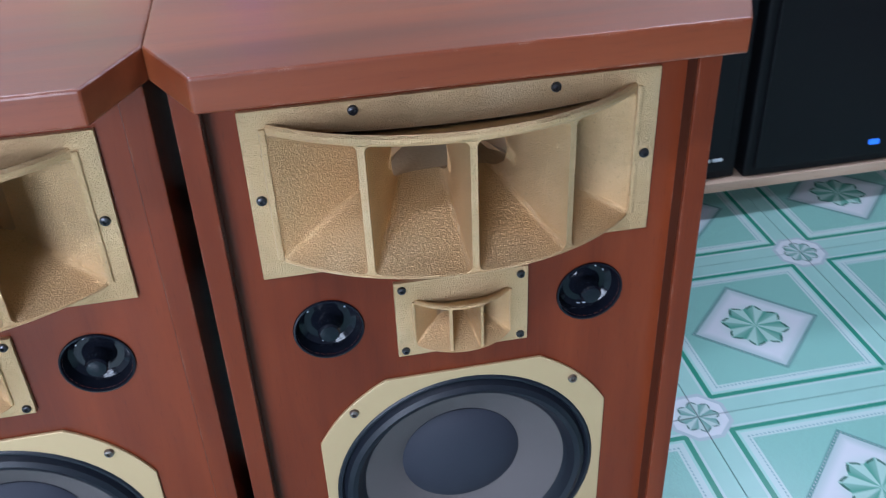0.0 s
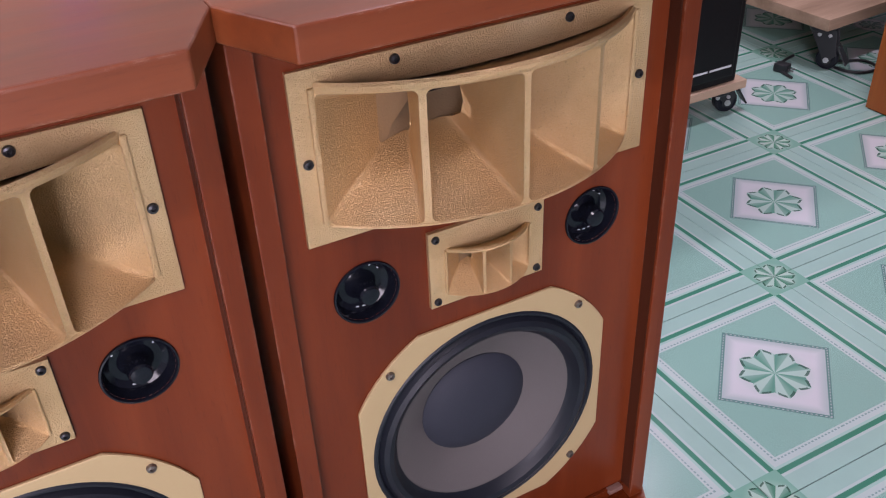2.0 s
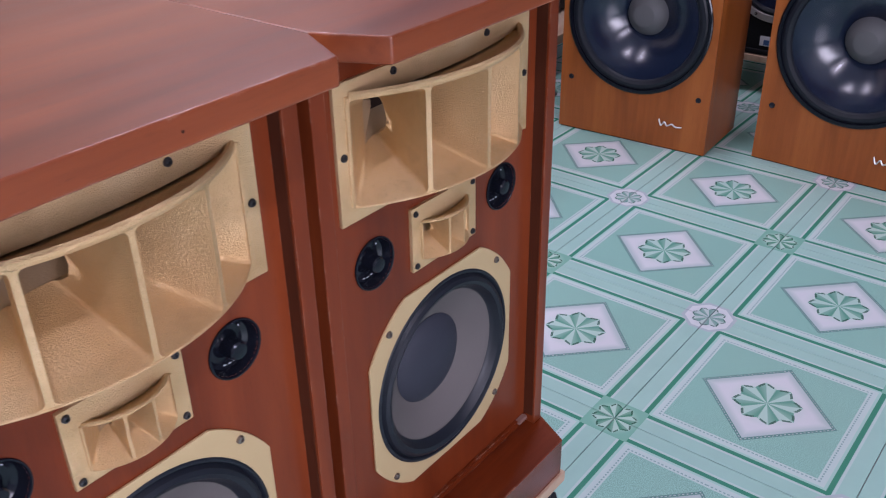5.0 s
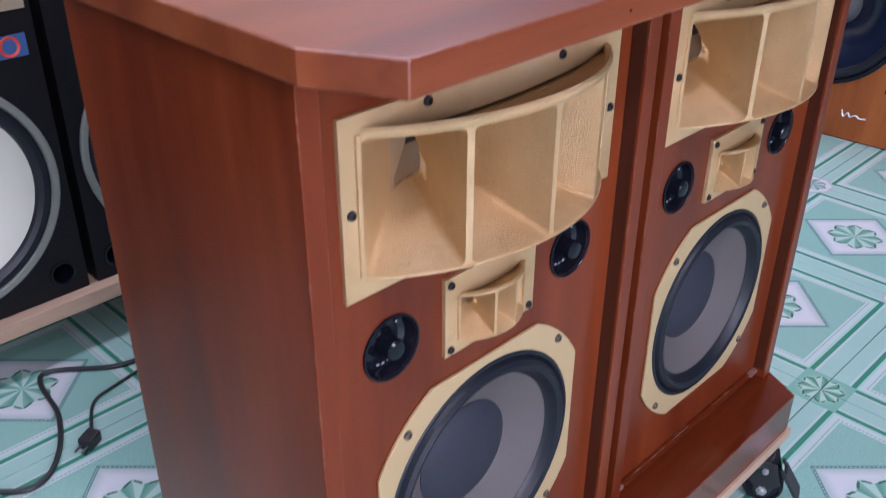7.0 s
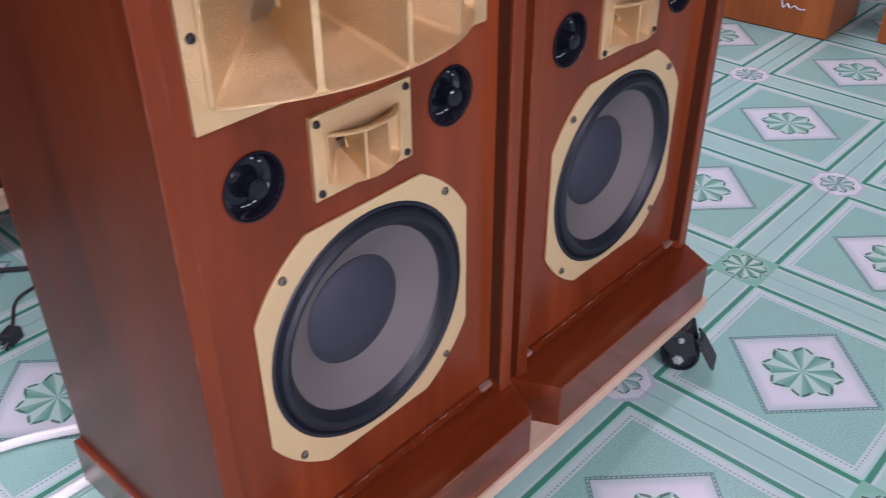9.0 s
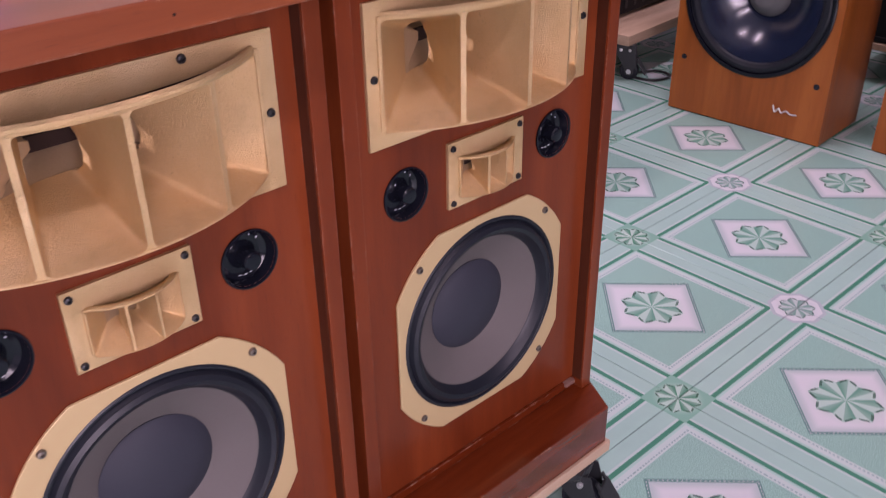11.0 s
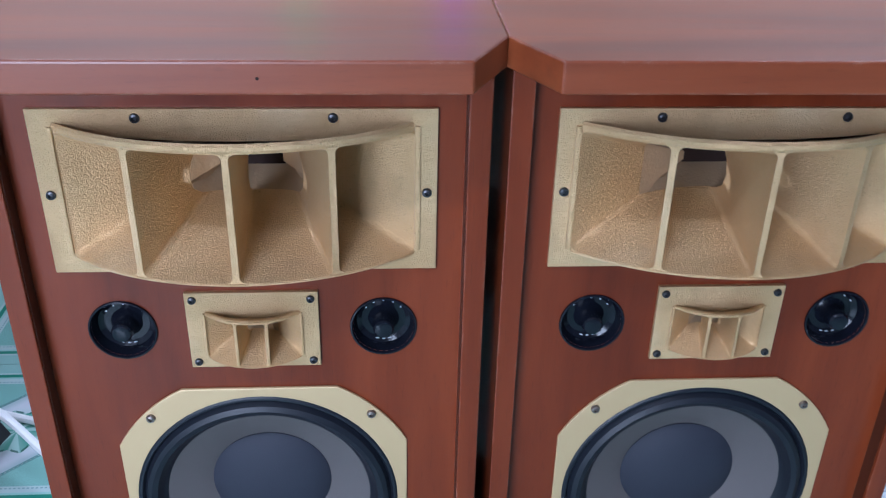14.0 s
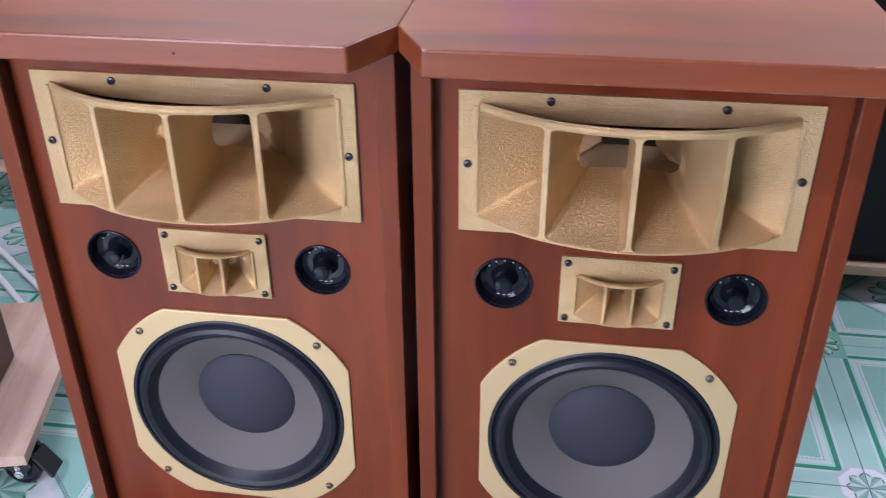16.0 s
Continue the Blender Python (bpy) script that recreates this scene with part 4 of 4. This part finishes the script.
def amplifier(m, w, d, h, mat, label, knobs):
    ob = thing("amplifier", m, label, "amplifier", "stacked amplifiers")
    part("case", box(-w / 2, w / 2, -d / 2, d / 2, 0.010, h, 0.004), M_SATIN, ob, "black metal case")
    for k in range(9):
        for side in (-1, 1):
            x = side * w / 2
            part("vent_rib", box(min(x, x + side * 0.002), max(x, x + side * 0.002), -d / 2 + 0.05 + k * (d - 0.1) / 9, -d / 2 + 0.065 + k * (d - 0.1) / 9, h * 0.25, h * 0.8, 0.0005), M_SCREW, ob)
    for x in (-w / 2 + 0.05, w / 2 - 0.05):
        for y in (-d / 2 + 0.05, d / 2 - 0.05):
            bm = turned([(0.0, 0.0), (0.016, 0.0), (0.016, 0.012), (0.0, 0.012)], 0, 0, 16)
            bmesh.ops.rotate(bm, cent=(0, 0, 0), matrix=Matrix.Rotation(radians(90), 3, "X"), verts=bm.verts)
            bmesh.ops.translate(bm, vec=(x, y, 0.0), verts=bm.verts)
            part("foot", bm, M_BLACK, ob, "", True)
    part("front_panel", box(-w / 2 + 0.004, w / 2 - 0.004, -d / 2 - 0.006, -d / 2 - 0.0003, 0.014, h - 0.004, 0.002), mat, ob)
    for k in range(knobs):
        x = -w / 2 + 0.06 + k * (w - 0.12) / max(knobs - 1, 1)
        part("knob", turned([(0.0, -d / 2 - 0.022), (0.010, -d / 2 - 0.022), (0.012, -d / 2 - 0.006)], x, h * 0.5, 20), M_SILVER, ob, "", True)
    return ob


amplifier(pose(2.22, 1.42, 0.160, 0, 0, -86), 0.52, 0.56, 0.115, M_SATIN, "black amplifier on a wheeled board", 0)
amplifier(pose(2.24, 1.40, 0.277, 0, 0, -86), 0.44, 0.40, 0.10, M_SILVER, "silver amplifier stacked on a black one", 5)
amplifier(pose(2.28, 1.42, 0.379, 0, 0, -86), 0.42, 0.34, 0.11, M_SILVER, "silver amplifier on top of the stack", 4)

# black loudspeaker in the gap between the oak pair
gap = thing("black_cabinet", pose(2.42, 0.36, 0, 0, 0, -90), "black loudspeaker on a board behind the oak pair", "loudspeaker", "black cabinets")
shell(0.50, 0.40, 0.131, 1.10, [(-0.04, 0.40, 0.155)], M_SATIN, gap)
gap_driver = driver("woofer", 0.162, 0.0, -0.04, 0.40, gap, M_SILVER, M_GLOSSCONE, M_SILVER, 0.13, 0.3, 0.3, "woofer with pale metal frame")
for k in range(8):
    a = radians(45 * k + 22)
    screw(-0.04 + 0.151 * math.cos(a), 0.40 + 0.151 * math.sin(a), gap_driver, 0.005, -0.006, "bolt")
sticker = part("label_plate", box(-0.075, 0.0, -0.002, -0.0004, 0.160, 0.192, 0.0004), M_MARK, gap, "pale printed label")
part("print_bar", box(-0.062, -0.044, -0.003, -0.0021, 0.164, 0.180, 0), M_LABEL, sticker)
part("base_rail", box(-0.24, 0.24, -0.012, -0.0004, 0.133, 0.148, 0.002), M_SATIN, gap)
trolley(pose(2.62, 0.36, 0), 0.44, 0.56, "brown plank board on casters behind the oak pair", 0.130, 0.020)

# ---------------------------------------------------------------- brown cabinet near the path, on its board
near = thing("brown_cabinet", pose(-0.81, 0.42, 0, 0, 0, 13), "dark brown veneered cabinet on a plank board", "cabinet")
part("body", box(-0.40, 0.0, -0.36, 0.0, 0.0915, 0.86, 0.004), M_DARKWOOD, near)
part("top_board", box(-0.41, 0.01, -0.37, 0.01, 0.8604, 0.884, 0.003), M_DARKWOOD, near)
trolley(pose(-0.965, 0.335, 0, 0, 0, 14.5), 0.52, 0.45, "worn reddish plank board on casters under brown cabinet", 0.090, 0.02, mat=M_PLANK)

# ---------------------------------------------------------------- cables
def cable(points, radius, mat, label, name="cable"):
    return tagged(link(name, tube(points, radius), mat, None, "", True), label, "cable", "loose cables")


cable([(-0.06, 0.92, 0.005), (-0.173, 0.927, 0.005), (-0.287, 1.000, 0.005), (-0.318, 0.87, 0.005), (-0.36, 0.78, 0.005), (-0.41, 0.735, 0.005), (-0.463, 0.761, 0.005), (-0.56, 0.90, 0.005)], 0.0045, M_CABLE, "black cable looped on the floor tiles")
cable([(-0.10, 0.90, 0.004), (-0.21, 0.88, 0.004), (-0.26, 0.86, 0.004), (-0.30, 0.79, 0.004), (-0.33, 0.75, 0.004)], 0.0028, M_CABLE, "thin black cable lying on the tiles")
plug = thing("power_plug", pose(-0.315, 0.766, 0.0, 0, 0, 30), "black power plug lying on the tiles", "plug")
part("plug_body", box(-0.012, 0.02, -0.012, 0.012, 0.0005, 0.022, 0.004), M_CABLE, plug)
for y in (-0.006, 0.006):
    part("prong", box(-0.028, -0.0115, y - 0.0015, y + 0.0015, 0.009, 0.012, 0.0005), M_STEEL, plug, "metal prong")
cable([(-1.36, 1.06, 0.008), (-1.16, 0.908, 0.008), (-0.994, 0.777, 0.008), (-0.852, 0.668, 0.008), (-0.68, 0.60, 0.008), (-0.53, 0.572, 0.008), (-0.41, 0.535, 0.008), (-0.30, 0.47, 0.008)], 0.007, M_WHITECABLE, "white cable lying on the tiles")
cable([(-1.30, 0.97, 0.008), (-1.079, 0.784, 0.008), (-0.93, 0.66, 0.012), (-0.80, 0.575, 0.098), (-0.70, 0.505, 0.098), (-0.60, 0.44, 0.05), (-0.50, 0.41, 0.008), (-0.36, 0.40, 0.008)], 0.007, M_WHITECABLE, "white cable across floor and board")
cable([(1.90, 1.14, 0.005), (1.86, 1.13, 0.005), (1.80, 1.10, 0.005), (1.78, 1.03, 0.005)], 0.004, M_CABLE, "black cable lying beside the amplifiers")
plug = thing("power_plug", pose(1.80, 1.08, 0.0, 0, 0, 110), "black power plug on the tiles", "plug")
part("plug_body", box(-0.015, 0.025, -0.014, 0.014, 0.0005, 0.024, 0.004), M_CABLE, plug)
for y in (-0.007, 0.007):
    part("prong", box(-0.031, -0.0145, y - 0.0015, y + 0.0015, 0.010, 0.013, 0.0005), M_STEEL, plug, "metal prong")
cable([(1.98, 1.12, 0.005), (1.93, 1.03, 0.005), (1.95, 0.96, 0.005), (2.02, 0.95, 0.005), (2.03, 1.01, 0.005), (1.96, 1.04, 0.008), (1.92, 1.05, 0.010)], 0.004, M_CABLE, "thin black cable coiled on the tiles")

# ---------------------------------------------------------------- floor tiles
bm = box(-TILE / 2 + 0.0008, TILE / 2 - 0.0008, -TILE / 2 + 0.0008, TILE / 2 - 0.0008, -0.008, 0.0, 0.0006, 1)
first = link("tile", bm, M_TILE, floor)
tile_mesh = first.data
bpy.data.objects.remove(first)
for i in range(-8, 7):
    for j in range(-7, 8):
        x, y = TX + (i + 0.5) * TILE, TY + (j + 0.5) * TILE
        if X0 < x < X1 and Y0 < y < Y1:
            ob = new("tile", tile_mesh)
            ob.parent = floor
            ob.matrix_basis = pose(x, y, 0, 0, 0, 90 if (i + j) % 2 == 0 else 0)
